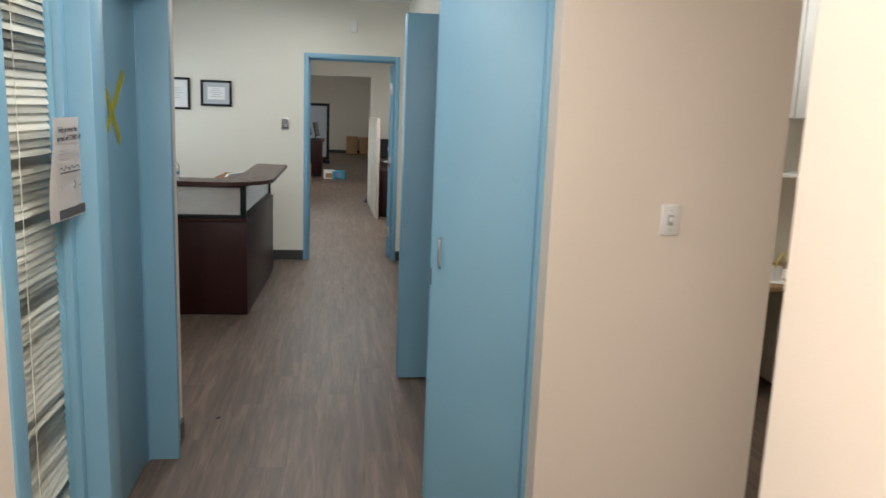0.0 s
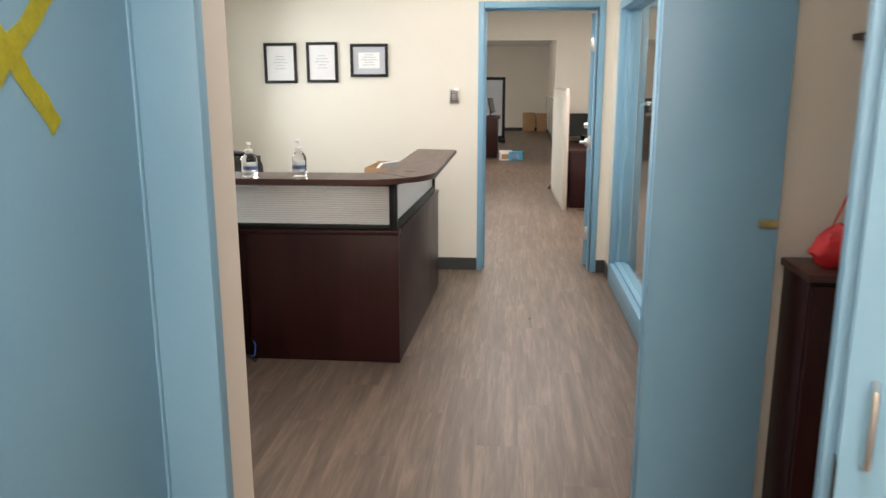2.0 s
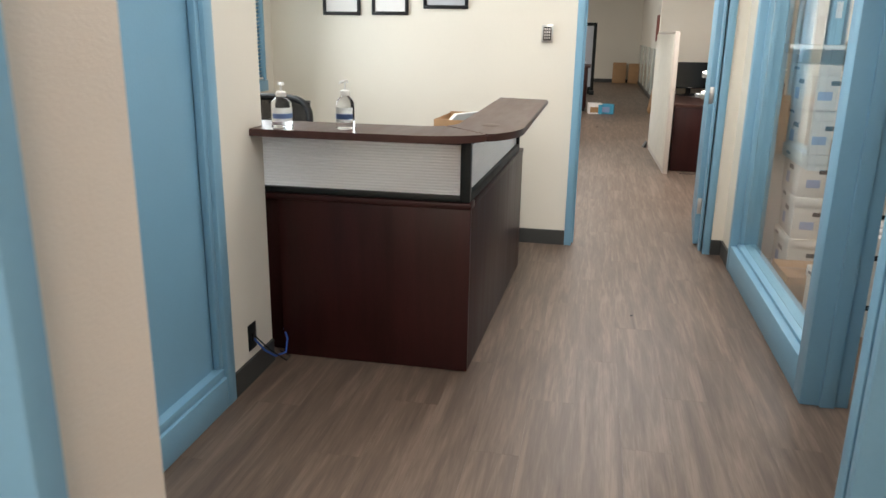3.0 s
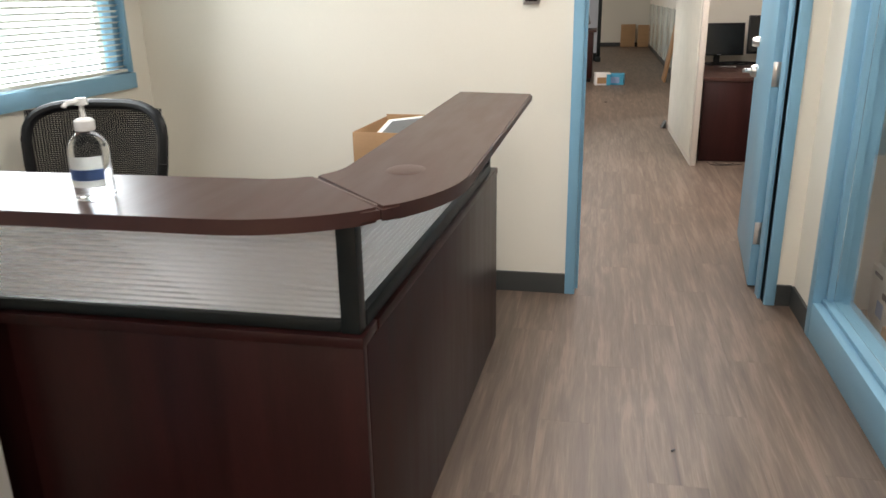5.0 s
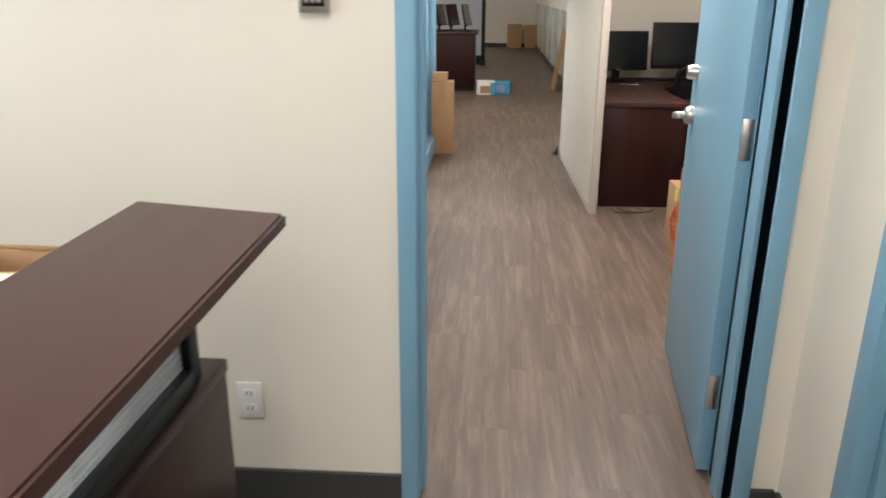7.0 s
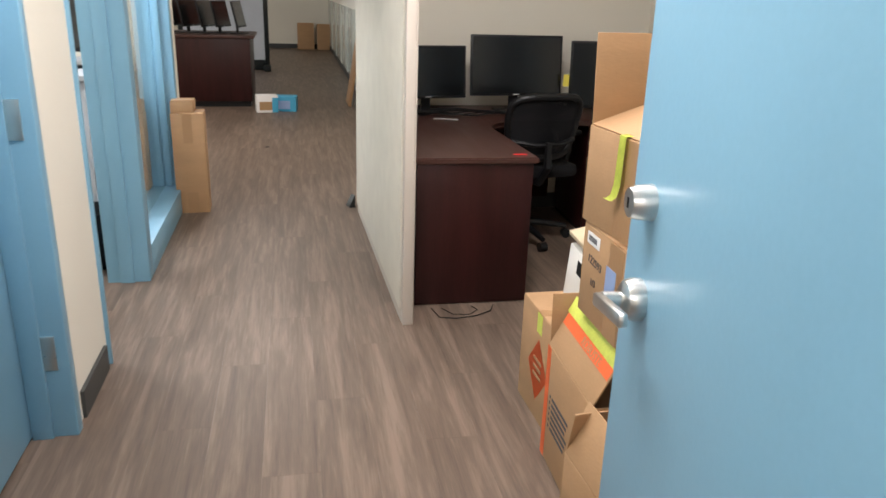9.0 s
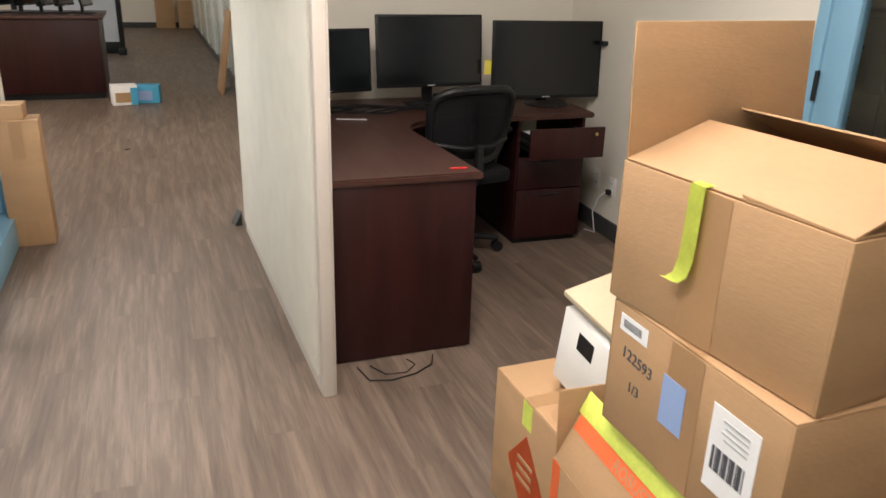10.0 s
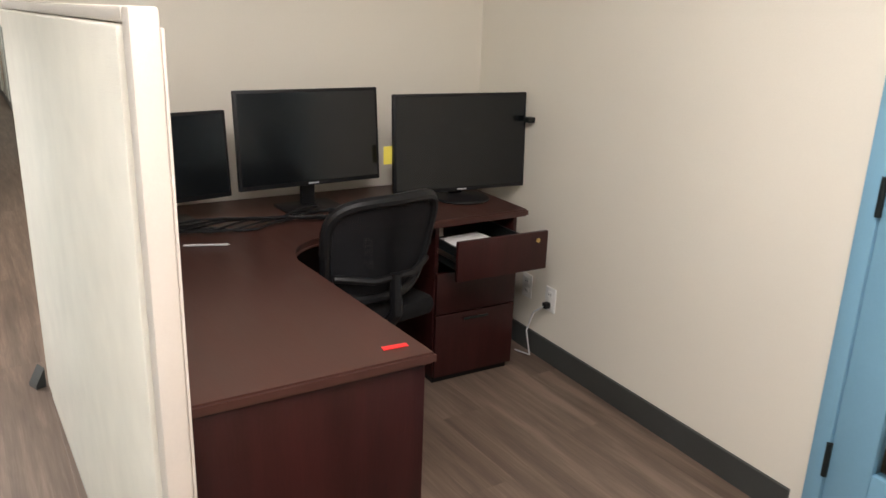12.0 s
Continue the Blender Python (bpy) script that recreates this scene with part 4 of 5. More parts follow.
def file_box(m, label="white cardboard file box with a lid"):
    th = thing("file_box", label, "box", m, "stacked file boxes")
    part("body", box(0.006, 0.314, 0.006, 0.394, 0, 0.245, 0.003), BOXWHITE, th)
    part("lid", box(0, 0.32, 0, 0.40, 0.2, 0.262, 0.004), BOXWHITE, th)
    part("hand_hole", box(0.115, 0.205, 0.0035, 0.0055, 0.145, 0.172), BLACK, th)
    part("hand_hole", box(0.0035, 0.0055, 0.15, 0.25, 0.145, 0.172), BLACK, th)
    part("label", box(0.05, 0.13, 0.0045, 0.0055, 0.06, 0.11), LABELBLUE, th, "printed label")
    part("label", box(0.0045, 0.0055, 0.22, 0.30, 0.05, 0.12), LABELBLUE, th, "printed label")
    part("label_text", box(0.20, 0.28, 0.0045, 0.0055, 0.03, 0.045), INK, th)
    part("label_text", box(-0.0012, -0.0002, 0.26, 0.36, 0.222, 0.24), INK, th)
    return th


fb = file_box(pose(1.02, 7.80, 0.0))
for col, (x, y, n) in enumerate(((1.02, 7.80, 5), (1.40, 7.82, 5), (1.78, 7.80, 4), (2.16, 7.81, 5), (2.55, 7.8, 4))):
    for i in range(n):
        if col or i:
            copy_thing(fb, pose(x + random.uniform(-0.012, 0.012), y + random.uniform(-0.03, 0.02), 0.263 * i, 0, 0, random.uniform(-2.5, 2.5)))
for i, (x, y, z) in enumerate(((1.02, 6.85, 0), (1.03, 6.86, 0.263), (1.42, 6.8, 0), (1.42, 6.3, 0), (1.42, 6.3, 0.263))):
    copy_thing(fb, pose(x, y, z, 0, 0, 4 - 5 * i))
kb = carton("cardboard_box", "brown cardboard carton on the storage room floor", pose(0.93, 7.36, 0, 0, 0, 0), 0.45, 0.38, 0.14)
pp = thing("papers", "loose papers and plastic on file boxes", "paper", pose(1.06, 6.9, 0.526, 0, 0, 8))
part("sheets", box(0, 0.22, 0, 0.30, 0, 0.02, 0.003), PAPER, pp)
part("wrap", box(0.03, 0.24, 0.05, 0.27, 0.0205, 0.03, 0.004), FROST, pp, "clear plastic wrap")
ws = thing("storage_shelf", "white shelf across the storage room", "shelf", pose(0.90, 7.72, 1.40))
part("board", box(0, 2.9, 0, 0.54, 0, 0.025, 0.003), WHITE, ws)
for i in range(6):
    part("bracket", box(0.05 + 0.5 * i, 0.07 + 0.5 * i, 0.15, 0.545, -0.03, 0.0), WHITE, ws)
for i in range(9):
    b = thing("binder", "upright binder on the white shelf", "binder", pose(1.0 + 0.09 * i, 7.85, 1.426), "binders")
    part("cover", box(0, 0.07, 0, 0.27, 0, 0.30 - 0.01 * (i % 3), 0.004), (PAPER, BLUE, TRIM, GREY)[i % 4], b)
    part("spine_label", box(0.018, 0.052, -0.0015, 0, 0.15, 0.24), PAPER, b)
bs = thing("bookshelf", "dark shelf of books inside the storage doorway", "bookcase", pose(1.35, 5.0, 0))
part("side", box(0, 0.02, 0, 0.9, 0, 1.1, 0.002), WOOD, bs)
for i in range(3):
    part("shelf", box(0.021, 0.33, 0.0, 0.9, 0.08 + 0.38 * i, 0.10 + 0.38 * i, 0.002), WOOD, bs)
rk = thing("book_stack", "stack of books and magazines inside the storage doorway", "books", pose(0.98, 5.62, 0.0))
z = 0.0
for i in range(16):
    h = random.uniform(0.02, 0.055)
    part("book", box(random.uniform(0, .03), 0.28 + random.uniform(-.02, .03), random.uniform(0, .03), 0.33 + random.uniform(-.03, .02), z, z + h - 0.0008, 0.003), (BLUE, PAPER, GREY, DKMETAL, CYAN)[i % 5], rk)
    z += h

# ---- hall and cubicle ----
pt = thing("partition_panel", "beige fabric office partition panel", "partition", pose(0.578, 11.44, 0, 0, 0, 1.3))
part("frame", box(-0.025, 0.02, 0.0, 0.045, 0.0, 1.50, 0.006), TRIM, pt, "beige end post")
part("base_rail", box(-0.026, 0.02, 0.046, 1.90, 0.0, 0.06, 0.004), TRIM, pt)
part("top_rail", box(-0.026, 0.022, 0.046, 1.90, 1.475, 1.50, 0.006), TRIM, pt)
part("fabric", box(-0.034, 0.027, 0.05, 1.895, 0.062, 1.473, 0.008), PANEL, pt, "beige woven fabric face")
part("trim_strip", box(0.0205, 0.0265, 0.005, 0.04, 0.0, 1.47, 0.002), TRIM, pt, "beige edge strip")

dk = thing("office_desk", "dark mahogany L-shaped desk", "desk", pose(0, 0, 0))
ZD = 0.735
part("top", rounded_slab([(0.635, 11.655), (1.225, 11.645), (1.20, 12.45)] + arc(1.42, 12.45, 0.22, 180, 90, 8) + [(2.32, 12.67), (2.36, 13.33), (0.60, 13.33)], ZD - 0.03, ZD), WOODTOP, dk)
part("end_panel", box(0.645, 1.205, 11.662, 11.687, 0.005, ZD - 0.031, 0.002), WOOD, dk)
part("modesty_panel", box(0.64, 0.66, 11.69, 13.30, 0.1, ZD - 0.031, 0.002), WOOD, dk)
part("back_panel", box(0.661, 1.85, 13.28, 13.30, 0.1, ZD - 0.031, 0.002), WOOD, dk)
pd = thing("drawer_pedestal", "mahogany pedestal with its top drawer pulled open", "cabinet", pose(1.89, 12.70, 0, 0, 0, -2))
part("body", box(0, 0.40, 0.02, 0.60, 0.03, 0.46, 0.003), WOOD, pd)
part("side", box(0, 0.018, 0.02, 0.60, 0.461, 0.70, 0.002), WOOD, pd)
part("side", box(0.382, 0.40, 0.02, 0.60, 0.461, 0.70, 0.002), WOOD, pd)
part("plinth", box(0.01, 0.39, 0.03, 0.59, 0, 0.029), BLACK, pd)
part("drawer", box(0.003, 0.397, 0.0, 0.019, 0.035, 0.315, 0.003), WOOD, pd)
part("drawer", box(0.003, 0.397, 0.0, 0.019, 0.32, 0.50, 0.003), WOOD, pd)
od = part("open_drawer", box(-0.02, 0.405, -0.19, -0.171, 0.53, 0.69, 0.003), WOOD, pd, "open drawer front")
bm = box(0.02, 0.03, -0.1705, 0.30, 0.55, 0.64)
bx(bm, 0.37, 0.38, -0.1705, 0.30, 0.55, 0.64)
bx(bm, 0.0305, 0.3695, -0.1705, 0.30, 0.55, 0.556)
part("drawer_box", bm, DKMETAL, od)
for x in (0.012, 0.384):
    part("slide", box(x, x + 0.006, -0.17, 0.4, 0.585, 0.605), CHROME, od, "steel drawer slide")
part("lock", tubes([(0.355, -0.19, 0.655), (0.355, -0.193, 0.655)], 0.009, 12), BRASS, od)
for z in (0.30, 0.485):
    part("grip", box(0.14, 0.26, -0.008, 0.0, z - 0.02, z - 0.01, 0.002), DKMETAL, pd)
pps = thing("papers", "papers lying in the open drawer", "paper", pose(1.94, 12.58, 0.558, 0, 0, 5))
part("sheets", box(0, 0.21, 0, 0.18, 0, 0.075, 0.003), PAPER, pps)


def monitor(m, w, h, lift, tilt, label, base="round"):
    th = thing("monitor", label, "monitor", m, "desk monitors")
    r = pose(0, 0, lift, tilt, 0, 0)
    part("housing", box(-w / 2, w / 2, 0.0, 0.022, 0, h, 0.005, r), BLACK, th)
    bm = box(-w * 0.28, w * 0.28, 0.0225, 0.05, h * 0.2, h * 0.75, 0.012, r)
    part("back_cover", bm, BLACK, th)
    sc = part("screen", box(-w / 2 + 0.012, w / 2 - 0.012, -0.0012, -0.0002, 0.018, h - 0.012, 0, r), SCREEN, th, "dark glossy screen")
    part("logo", box(-0.022, 0.022, -0.0016, -0.0003, 0.006, 0.012, 0, r), LIGHTINK, th)
    part("neck", box(-0.03, 0.03, 0.052, 0.075, 0.012, lift + h * 0.35, 0.006), BLACK, th)
    if base == "round":
        part("base", lathe([(0.12, 0), (0.125, 0.004), (0.12, 0.010), (0.03, 0.018)], 28), BLACK, th)
    else:
        part("base", box(-0.12, 0.12, -0.05, 0.13, 0.0, 0.014, 0.005), BLACK, th)
    return th


monitor(pose(2.165, 12.95, ZD + 0.001, 0, 0, -4), 0.655, 0.42, 0.035, -3, "large black monitor on a round stand, switched off")
monitor(pose(1.50, 13.02, ZD + 0.001, 0, 0, 3), 0.61, 0.375, 0.105, -5, "black monitor, switched off, in the middle", "flat")
monitor(pose(0.925, 12.98, ZD + 0.001, 0, 0, 10), 0.50, 0.32, 0.09, -5, "smaller black monitor beside the partition", "flat")
note = thing("sticky_note", "yellow sticky note on a monitor edge", "note", pose(1.80, 12.985, 0.905))
part("sheet", box(0, 0.05, 0.012, 0.013, 0, 0.075), YELLOW, note)
tag = thing("red_tag", "small red strip on the desk corner", "tag", pose(1.15, 11.715, ZD + 0.001, 0, 0, -4))
part("strip", box(-0.033, 0.033, -0.009, 0.009, 0, 0.003, 0.001), mat("red_plastic", (0.75, 0.03, 0.03), 0.4), tag)
pen = thing("pen", "thin grey pen lying on the desk", "pen", pose(0.98, 12.72, ZD + 0.006, 0, 0, -20))
part("barrel", tubes([(-0.07, 0, 0), (0.07, 0, 0), (0.08, 0, 0)], [0.004, 0.004, 0.001], 8), LIGHTINK, pen)
cl = thing("cable_tangle", "black cables tangled under the monitors", "cable", pose(1.1, 12.88, ZD + 0.001))
for k in range(6):
    pts = [(-0.25 + 0.09 * i + 0.02 * math.sin(k * 3 + i), 0.04 * math.sin(1.3 * i + k * 1.1) - 0.03 + 0.012 * k, 0.006 + 0.004 * k + 0.012 * abs(math.sin(i * 0.9 + k))) for i in range(8)]
    part("cord", tubes(pts, 0.0045, 6), BLACK, cl)
cl = thing("floor_cable", "thin black cable looped on the floor", "cable", pose(0.72, 11.53, 0.0))
part("cord", tubes([(0.0, 0.08, 0.006), (0.02, -0.03, 0.006), (0.1, -0.05, 0.006), (0.2, -0.03, 0.006), (0.28, 0.02, 0.006), (0.31, 0.09, 0.006)], 0.0025, 6), BLACK, cl)
part("cord", tubes([(0.05, 0.08, 0.005), (0.09, 0.0, 0.005), (0.17, -0.01, 0.005), (0.22, 0.04, 0.005), (0.2, 0.09, 0.005)], 0.002, 6), BLACK, cl)
WALLE = TWIST @ pose(0, 1.32, 0.30, 0, 0, -90)
plate("power_outlet", "white wall outlet beside the pedestal", "outlet", WALLE, "outlet")
plate("power_outlet", "white wall outlet near the corner", "outlet", TWIST @ pose(0, 1.50, 0.31, 0, 0, -90), "outlet")
plug = thing("extension_cable", "pale power cable hanging from the outlet", "cable", TWIST @ pose(0, 1.32, 0))
part("plug", box(-0.04, -0.010, -0.014, 0.014, 0.262, 0.29, 0.005), BLACK, plug)
part("cord", tubes([(-0.035, 0, 0.275), (-0.07, 0.03, 0.24), (-0.08, 0.06, 0.14), (-0.06, 0.05, 0.02), (-0.07, 0.15, 0.006)], 0.004, 8), LIGHTINK, plug)
br = thing("wall_bracket", "small dark bracket on the cream wall", "bracket", TWIST @ pose(0, 1.55, 1.075))
part("clip", box(-0.035, -0.001, -0.02, 0.02, -0.012, 0.012, 0.003), DKMETAL, br)

# boxes behind the open door
top = carton("cardboard_box", "open brown carton on top of the stack", pose(0.955, 9.803, 0.852, 0, 0, 5), 0.46, 0.49, 0.272, flaps=(("n", 0.25, 4), ("s", 0.2, -88), ("e", 0.2, -66), ("w", 0.20, -72)), group="moving boxes")
part("tape_patch", box(-0.0012, -0.0003, 0.215, 0.305, 0.0, 0.27), KTAPE, top, "brown packing tape")
yt = thing("tape_strip", "yellow-green tape strip hanging on a carton", "tape", pose(0.922, 10.085, 0.94, 0, 0, 5))
bm = bmesh.new()
prof = [(0.07, 0.195, 0.004), (0.03, 0.192, 0.0), (-0.001, 0.19, 0.002), (-0.004, 0.15, 0.0), (-0.005, 0.10, 0.0), (-0.006, 0.06, 0.001), (-0.010, 0.03, 0.006), (-0.016, 0.018, 0.018), (-0.018, 0.016, 0.03)]
rows = [[bm.verts.new((x, s * 0.017 + o, z)) for s in (-1, 1)] for x, z, o in prof]
for a, b in zip(rows, rows[1:]):
    bm.faces.new((a[0], a[1], b[1], b[0]))
bmesh.ops.solidify(bm, geom=bm.faces[:], thickness=0.0006)
part("strip", bm, YTAPE, yt)
mid = carton("cardboard_box", "closed brown carton with shipping labels", pose(0.92, 9.80, 0.572), 0.46, 0.48, 0.272, group="moving boxes")
part("tape_patch", box(-0.0012, -0.0003, 0.20, 0.29, 0.0, 0.271), KTAPE, mid, "brown packing tape")
part("label", box(-0.0014, -0.0004, 0.36, 0.45, 0.22, 0.255), PAPER, mid, "white barcode label")
part("label", box(-0.0022, -0.0014, 0.235, 0.30, 0.10, 0.20), LABELBLUE, mid, "pale blue label")
shp = part("label", box(-0.0014, -0.0004, 0.055, 0.165, 0.06, 0.22), PAPER, mid, "white shipping label")
for i in range(14):
    w = 0.002 + 0.002 * ((i * 5) % 3)
    part("bar", box(-0.0024, -0.0015, 0.075 + 0.0055 * i, 0.075 + 0.0055 * i + w, 0.10, 0.145), INK, shp)
for i in range(4):
    part("bar", box(-0.0024, -0.0015, 0.075, 0.13 + 0.006 * (i % 2), 0.165 + 0.011 * i, 0.169 + 0.011 * i), LIGHTINK, shp)
for i in range(12):
    part("bar", box(-0.0024, -0.0015, 0.38 + 0.005 * i, 0.382 + 0.005 * i, 0.23, 0.246), INK, mid)
writing("handwriting", "122593", 0.034, INK, mid, pose(-0.001, 0.385, 0.165, 90, 4, -90))
writing("handwriting", "1/3", 0.03, INK, mid, pose(-0.001, 0.385, 0.105, 90, 0, -90))
low = carton("cardboard_box", "open brown carton with orange and yellow-green tape", pose(0.865, 9.98, 0.0, 0, 0, -2), 0.50, 0.41, 0.40, flaps=(("w", 0.16, -27), ("n", 0.17, 4)), group="moving boxes")
part("stripe", box(-0.0012, -0.0003, 0.375, 0.41, 0.0, 0.398), ORANGE, low, "orange printed stripe")
fl = FLAPS["w"]
part("stripe", box(0.01, 0.40, -0.0062, -0.0053, 0.085, 0.122), ORANGE, fl, "orange printed stripe")
writing("print", "ROBUSTE", 0.036, KRAFT, fl, pose(0.25, -0.0064, 0.09, 90, 0, 0))
tp = part("tape_strip", box(0.0, 0.40, -0.0075, -0.0064, 0.123, 0.178, 0.0004), YTAPE, fl, "yellow-green tape strip")
for i in range(6):
    part("text_bar", box(-0.0014, -0.0004, 0.17 + 0.01 * (i % 3), 0.33, 0.235 - 0.021 * i, 0.245 - 0.021 * i), INK, low)
    part("bullet", box(-0.0014, -0.0004, 0.345, 0.353, 0.235 - 0.021 * i, 0.245 - 0.021 * i), INK, low)
ins = carton("cardboard_box", "brown carton inside the bottom of the stack", pose(1.03, 9.99, 0.006), 0.32, 0.37, 0.558, group="moving boxes")
nb = carton("cardboard_box", "open brown carton with paper scraps", pose(0.80, 9.56, 0.0, 0, 0, 3), 0.44, 0.38, 0.30, flaps=(("w", 0.16, -20), ("n", 0.14, -14), ("s", 0.14, -60)), group="moving boxes")
sc = thing("paper_roll", "crumpled white paper in an open carton", "paper", pose(0.86, 9.70, 0.24, 24, -14, 30))
part("sheet", tubes([(0, 0, -0.19), (0, 0, 0.10)], 0.03, 14), PAPER, sc)
bk = carton("cardboard_box", "tan carton with an orange printed diamond", pose(0.925, 10.41, 0.0, 0, 0, 1), 0.36, 0.385, 0.405, group="moving boxes")
bm = bmesh.new()
q = [bm.verts.new((-0.0012, 0.19 + dy, 0.19 + dz)) for dy, dz in ((0.0, 0.12), (0.10, 0.0), (0.0, -0.12), (-0.10, 0.0))]
bm.faces.new(q)
bmesh.ops.solidify(bm, geom=bm.faces[:], thickness=0.0006)
part("print", bm, ORANGE, bk, "orange printed diamond")
for i in range(3):
    part("print_bar", box(-0.0026, -0.0014, 0.15, 0.23, 0.16 + 0.03 * i, 0.172 + 0.03 * i), KRAFT, bk)
part("tape_patch", box(-0.0012, -0.0003, 0.17, 0.22, 0.33, 0.405), YTAPE, bk, "yellow-green tape")
bm = bmesh.new()
bmesh.ops.create_circle(bm, cap_ends=True, radius=0.05, segments=20)
bmesh.ops.translate(bm, verts=bm.verts, vec=(0.07, 0.10, 0.4115))
bmesh.ops.solidify(bm, geom=bm.faces[:], thickness=0.0008)
part("stamp", bm, KTAPE, bk, "round brown stamp")
wb = thing("file_box", "white file box with a tan lid ajar", "box", pose(1.03, 10.42, 0.412, 9, 0, 4), "moving boxes")
part("body", box(0, 0.30, 0, 0.24, 0, 0.215, 0.004), BOXWHITE, wb)
lid = part("lid", box(-0.01, 0.305, -0.008, 0.248, 0, 0.018, 0.004), mat("tan_board", (0.46, 0.37, 0.25), 0.75, vary=0.1), wb, "tan lid with tape")
lid.matrix_local = pose(0.02, 0, 0.232, 3, -9, 4)
part("hand_hole", box(-0.0012, -0.0003, 0.10, 0.165, 0.135, 0.185), BLACK, wb)
for i in range(3):
    part("text_bar", box(-0.0012, -0.0003, 0.03 + 0.02 * i, 0.09, 0.03 + 0.02 * i, 0.04 + 0.02 * i), LIGHTINK, wb)
ev = thing("envelope", "orange padded envelope between boxes", "envelope", pose(1.21, 10.39, 0.845, 0, -12, 20))
part("sleeve", box(0, 0.16, 0, 0.02, -0.17, 0.02, 0.006), YELLOW, ev)

for i in range(3):
    fc = thing("filing_cabinet", "pale four-drawer filing cabinet in the dark room", "cabinet", pose(3.1, 10.75 + 0.42 * i, 0), "filing cabinets")
    part("body", box(0.02, 0.6, 0, 0.41, 0, 1.32, 0.004), OLIVE, fc)
    for k in range(4):
        d = part("drawer", box(0.0, 0.02, 0.008, 0.402, 0.03 + 0.32 * k, 0.335 + 0.32 * k, 0.004), OLIVE, fc)
        part("handle", box(-0.015, 0.0, 0.14, 0.27, 0.20 + 0.32 * k, 0.215 + 0.32 * k, 0.003), DKMETAL, d)
        part("label_holder", box(-0.004, 0.0, 0.16, 0.25, 0.25 + 0.32 * k, 0.285 + 0.32 * k, 0.001), CHROME, d)

# tall carton by the hall window
tall = carton("cardboard_box", "tall narrow carton standing by the hall window", pose(-0.685, 13.40, 0, 0, 0, 2), 0.205, 0.19, 0.66)
part("tape_patch", box(0.07, 0.13, -0.0012, -0.0003, 0.47, 0.66), KTAPE, tall)
part("tape_patch", box(0.07, 0.14, -0.0012, -0.0003, 0.0, 0.14), KTAPE, tall)
small = carton("cardboard_box", "small carton on top of the tall one", pose(-0.683, 13.42, 0.667), 0.14, 0.15, 0.07)

# small office seen through its doorway
od = thing("office_table", "pale grey table in the small office", "table", pose(-1.70, 12.62, 0))
part("top", box(0, 0.72, 0, 1.1, 0.955, 0.985, 0.004), GREY, od)
part("front_panel", box(0.01, 0.71, 0.02, 0.04, 0.0, 0.954, 0.003), GREY, od)
part("side_panel", box(0.68, 0.70, 0.041, 1.08, 0.0, 0.954, 0.003), GREY, od)
monitor(pose(-1.22, 12.98, 0.986, 0, 0, -35), 0.5, 0.34, 0.1, -4, "dark monitor in the small office", "flat")
tb = thing("wastebasket", "round black wastebasket on the office floor", "wastebasket", pose(-1.0, 12.42, 0))
part("bin", lathe([(0.115, 0), (0.12, 0.004), (0.148, 0.29), (0.153, 0.295), (0.153, 0.315), (0.146, 0.315), (0.14, 0.29), (0.112, 0.012)]), BLACK, tb)

# wall end clutter by the partition
wd = thing("door_wedge", "dark rubber door wedge against the wall end", "wedge", pose(0.462, 13.44, 0, 0, 0, 20) @ Matrix.Diagonal((0.8, 0.6, 0.7, 1)))
bm = prism([(0, 0), (0.05, 0), (0.05, 0.10), (0, 0.10)], 0, 0.12)
for v in bm.verts:
    if v.co.z > 0.1 and v.co.x < 0.01:
        v.co.z = 0.02
part("block", bm, BASE, wd)

# ---- far room ----
fd = thing("credenza", "dark mahogany desk end in the far room", "desk", pose(-2.0, 18.15, 0))
part("top", box(-0.0, 1.65, -0.02, 0.95, 0.83, 0.865, 0.003), WOODTOP, fd)
part("front_panel", box(0.48, 1.60, 0.0, 0.03, 0.07, 0.829, 0.003), WOOD, fd)
part("side_panel", box(1.575, 1.60, 0.031, 0.92, 0.07, 0.829, 0.003), WOOD, fd)
part("side_panel", box(0.0, 0.025, 0.031, 0.92, 0.07, 0.829, 0.003), WOOD, fd)
part("plinth", box(0.5, 1.58, 0.04, 0.9, 0.0, 0.069), BLACK, fd)
for i, (x, yaw, w) in enumerate(((-1.35, 62, 0.5), (-1.1, 68, 0.45), (-0.9, 74, 0.42), (-0.72, 70, 0.42), (-0.50, 78, 0.40))):
    monitor(pose(x, 18.5 + 0.05 * (i % 2), 0.866, 0, 0, yaw), w, 0.32, 0.08, -12, "black monitor standing sideways on the far desk", "flat")
for i, x in enumerate((-0.33, -0.12)):
    bb = thing("printed_carton", "white and blue printed carton on the floor", "box", pose(x, 17.68 + 0.12 * i, 0.0, 0, 0, 8 - 14 * i), "printed cartons")
    part("body", box(0, 0.25, 0, 0.20, 0, 0.20 - 0.02 * i, 0.003), PAPER if i == 0 else CYAN, bb)
    part("print", box(0.03, 0.22, -0.0014, -0.0004, 0.03, 0.13), KRAFTDK if i == 0 else LABELBLUE, bb)
    part("end_panel", box(0.2502, 0.2515, 0.002, 0.198, 0.002, 0.178), CYAN, bb, "blue end panel")
    part("side_print", box(0.18, 0.249, -0.0026, -0.0015, 0.002, 0.178), CYAN, bb)
wbd = thing("screen_divider", "grey divider with a thick black frame", "partition", pose(-1.75, 22.6, 0))
part("board", box(0.0, 1.38, 0.01, 0.04, 0.18, 1.64), GREY, wbd)
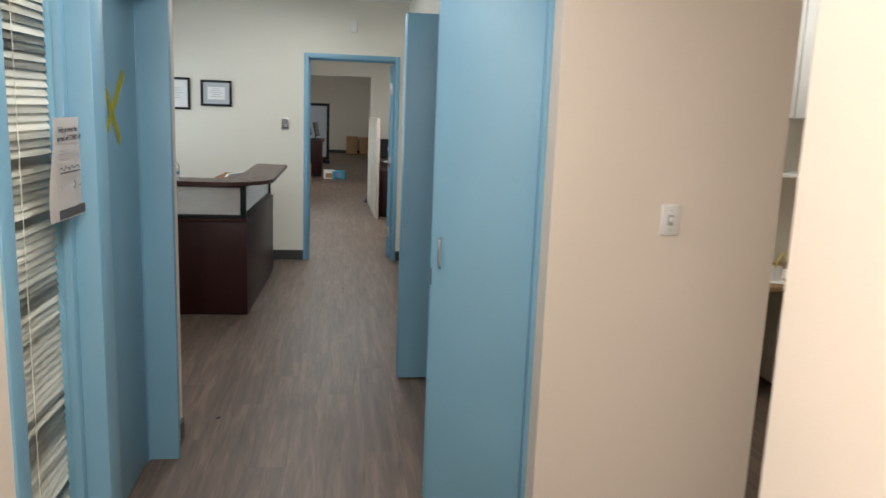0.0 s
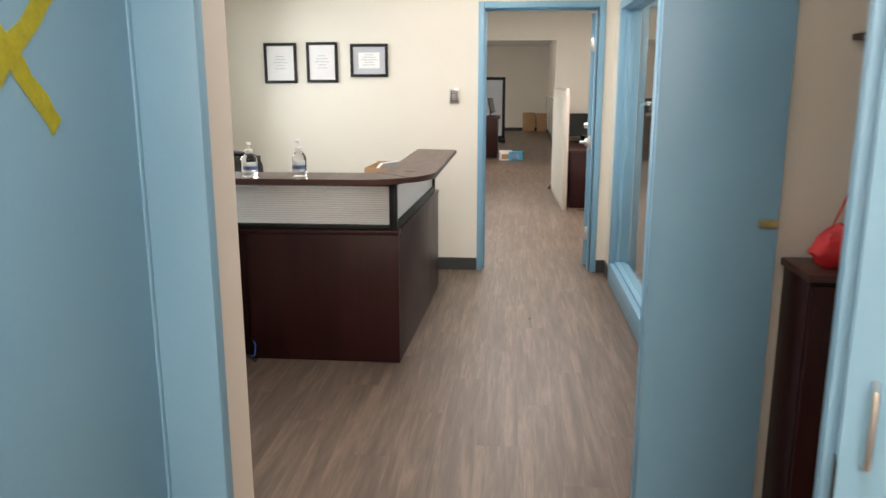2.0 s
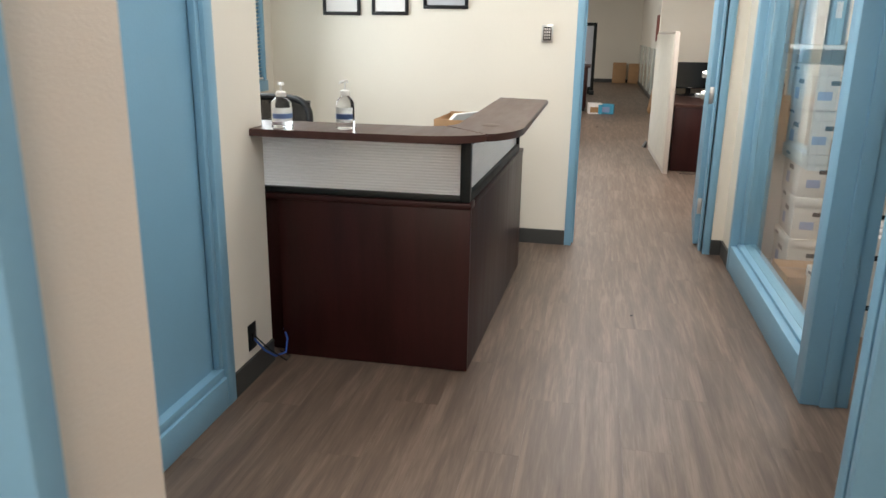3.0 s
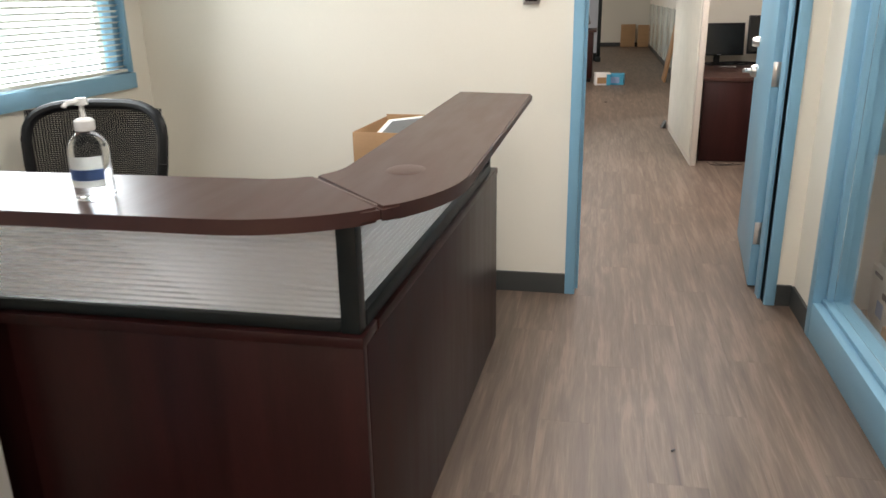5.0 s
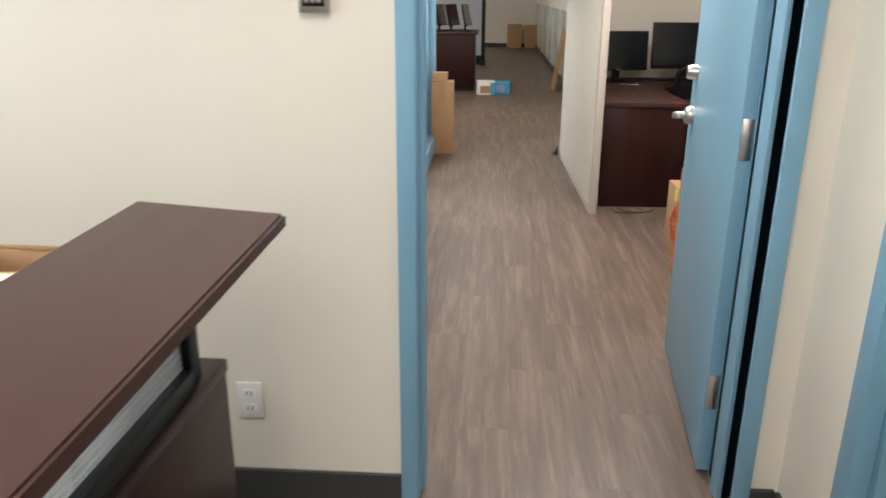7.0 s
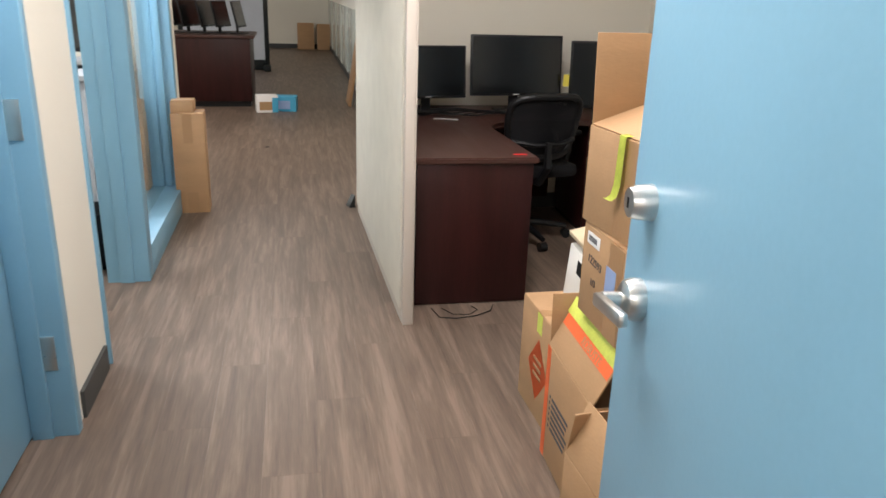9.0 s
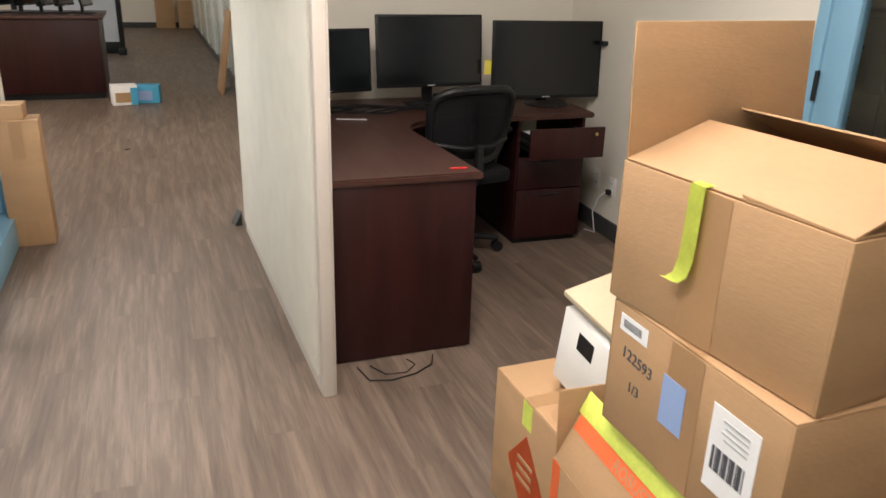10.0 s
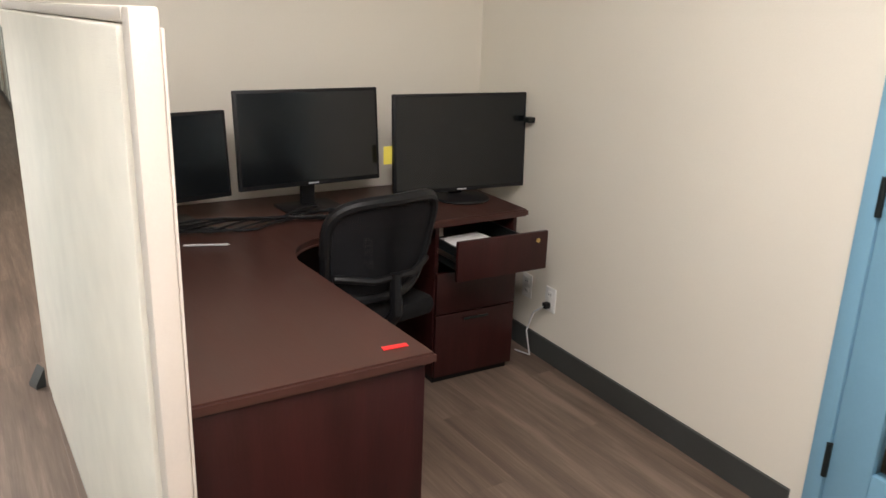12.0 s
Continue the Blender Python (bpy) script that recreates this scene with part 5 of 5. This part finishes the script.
for b in ((0.0, 1.38, 0, 0.05, 1.641, 1.72), (0.0, 1.38, 0, 0.05, 0.0, 0.179), (1.381, 1.46, 0, 0.05, 0.0, 1.72), (-0.08, -0.001, 0, 0.05, 0, 1.72)):
    part("frame_bar", box(*b, 0.004), DKMETAL, wbd)
part("foot", box(1.36, 1.48, -0.25, -0.001, 0, 0.10, 0.01), DKMETAL, wbd)
for x, z1 in ((0.25, 0.62), (0.72, 0.60)):
    fl = thing("flat_carton", "flattened cardboard leaning on the end wall", "cardboard", pose(x, 27.45, 0.0, -8, 0, 0), "flattened cartons")
    part("sheet", box(0, 0.40, 0, 0.05, 0, z1, 0.004), KRAFT, fl)
ln = thing("cardboard_sheet", "brown cardboard sheet leaning on the pale wall", "cardboard", pose(0.80, 18.2, 0.0, 0, 9.5, 0))
part("sheet", box(0, 0.03, 0, 0.55, 0, 0.93, 0.004), KRAFT, ln)
gp = thing("wall_panelling", "glossy pale wall panels with white posts", "wall panel", pose(1.03, 15.0, 0), kind="structure")
for i in range(8):
    part("panel", box(-0.012, -0.002, 1.6 * i + 0.03, 1.6 * i + 1.57, 0.12, 1.15, 0.002), LAMIN, gp)
    part("post", box(-0.022, -0.001, 1.6 * i - 0.028, 1.6 * i + 0.028, 0.11, 1.17, 0.003), LAMIN, gp)
cork = thing("notice_board", "brown notice board on the far wall", "board", pose(1.03, 19.5, 1.32))
part("board", box(-0.025, -0.001, 0, 1.6, 0, 0.55, 0.004), mat("red_brown_board", (0.22, 0.05, 0.03), 0.7, vary=0.15), cork)

# ---- assumed ceiling lamps: out of view, one added at each fill lamp ----
for lx, ly in ((0.05, 0.0), (0.0, 2.0), (-0.35, 6.9), (-0.45, 4.7), (2.3, 6.6), (2.6, 3.6), (-0.1, 9.7), (0.8, 10.7), (-2.0, 12.3), (-0.3, 15.3), (-3.0, 16.0), (-3.2, 24.0)):
    cl = thing("ceiling_light", "assumed white ceiling light, out of view, added at a fill lamp", "ceiling light", pose(lx, ly, H), "ceiling lights")
    bm = box(-0.32, 0.32, -0.62, -0.60, -0.03, -0.0005)
    for b in ((-0.32, 0.32, 0.60, 0.62), (-0.32, -0.30, -0.60, 0.60), (0.30, 0.32, -0.60, 0.60)):
        bx(bm, *b, -0.03, -0.0005)
    part("frame", bm, WHITE, cl)
    part("diffuser", box(-0.30, 0.30, -0.60, 0.60, -0.02, -0.012), DIFF, cl)

for x, y, s in ((-0.16, 15.6, 0.02), (-0.62, 3.95, 0.012), (0.05, 6.9, 0.008)):
    sp = thing("floor_scrap", "tiny dark scrap lying on the floor", "scrap", pose(x, y, 0.0005, 0, 0, 40))
    part("bit", box(-s, s, -s * 0.4, s * 0.5, 0, 0.006, 0.002), INK, sp)

# ---- floor planks ----
PW, PL = 0.182, 1.22
plank = mesh_of("plank", box(-PW / 2 + 0.0002, PW / 2 - 0.0002, -PL / 2 + 0.0002, PL / 2 - 0.0002, -0.004, 0.0), FLOOR)
rest = bmesh.new()
for c in range(-28, 23):
    x = c * PW + 0.05
    off = (c * 0.37 % 1.0) * PL
    for r in range(-3, 24):
        y = r * PL + off
        if y > 27.4 or y < -1.4:
            continue
        if -0.95 < x < 1.35 and 2.0 < y < 17.0 or (-1.7 < x < -0.9 and 4.0 < y < 7) or (1.3 < x < 2.5 and 9.5 < y < 13.5):
            ob = new("plank", plank)
            ob.parent, ob.location = floor, (x, y, 0)
        else:
            bx(rest, x - PW / 2 + 0.0002, x + PW / 2 - 0.0002, y - PL / 2 + 0.0002, y + PL / 2 - 0.0002, -0.004, 0.0)
tagged(part("planks", rest, FLOOR, floor), kind="stuff")
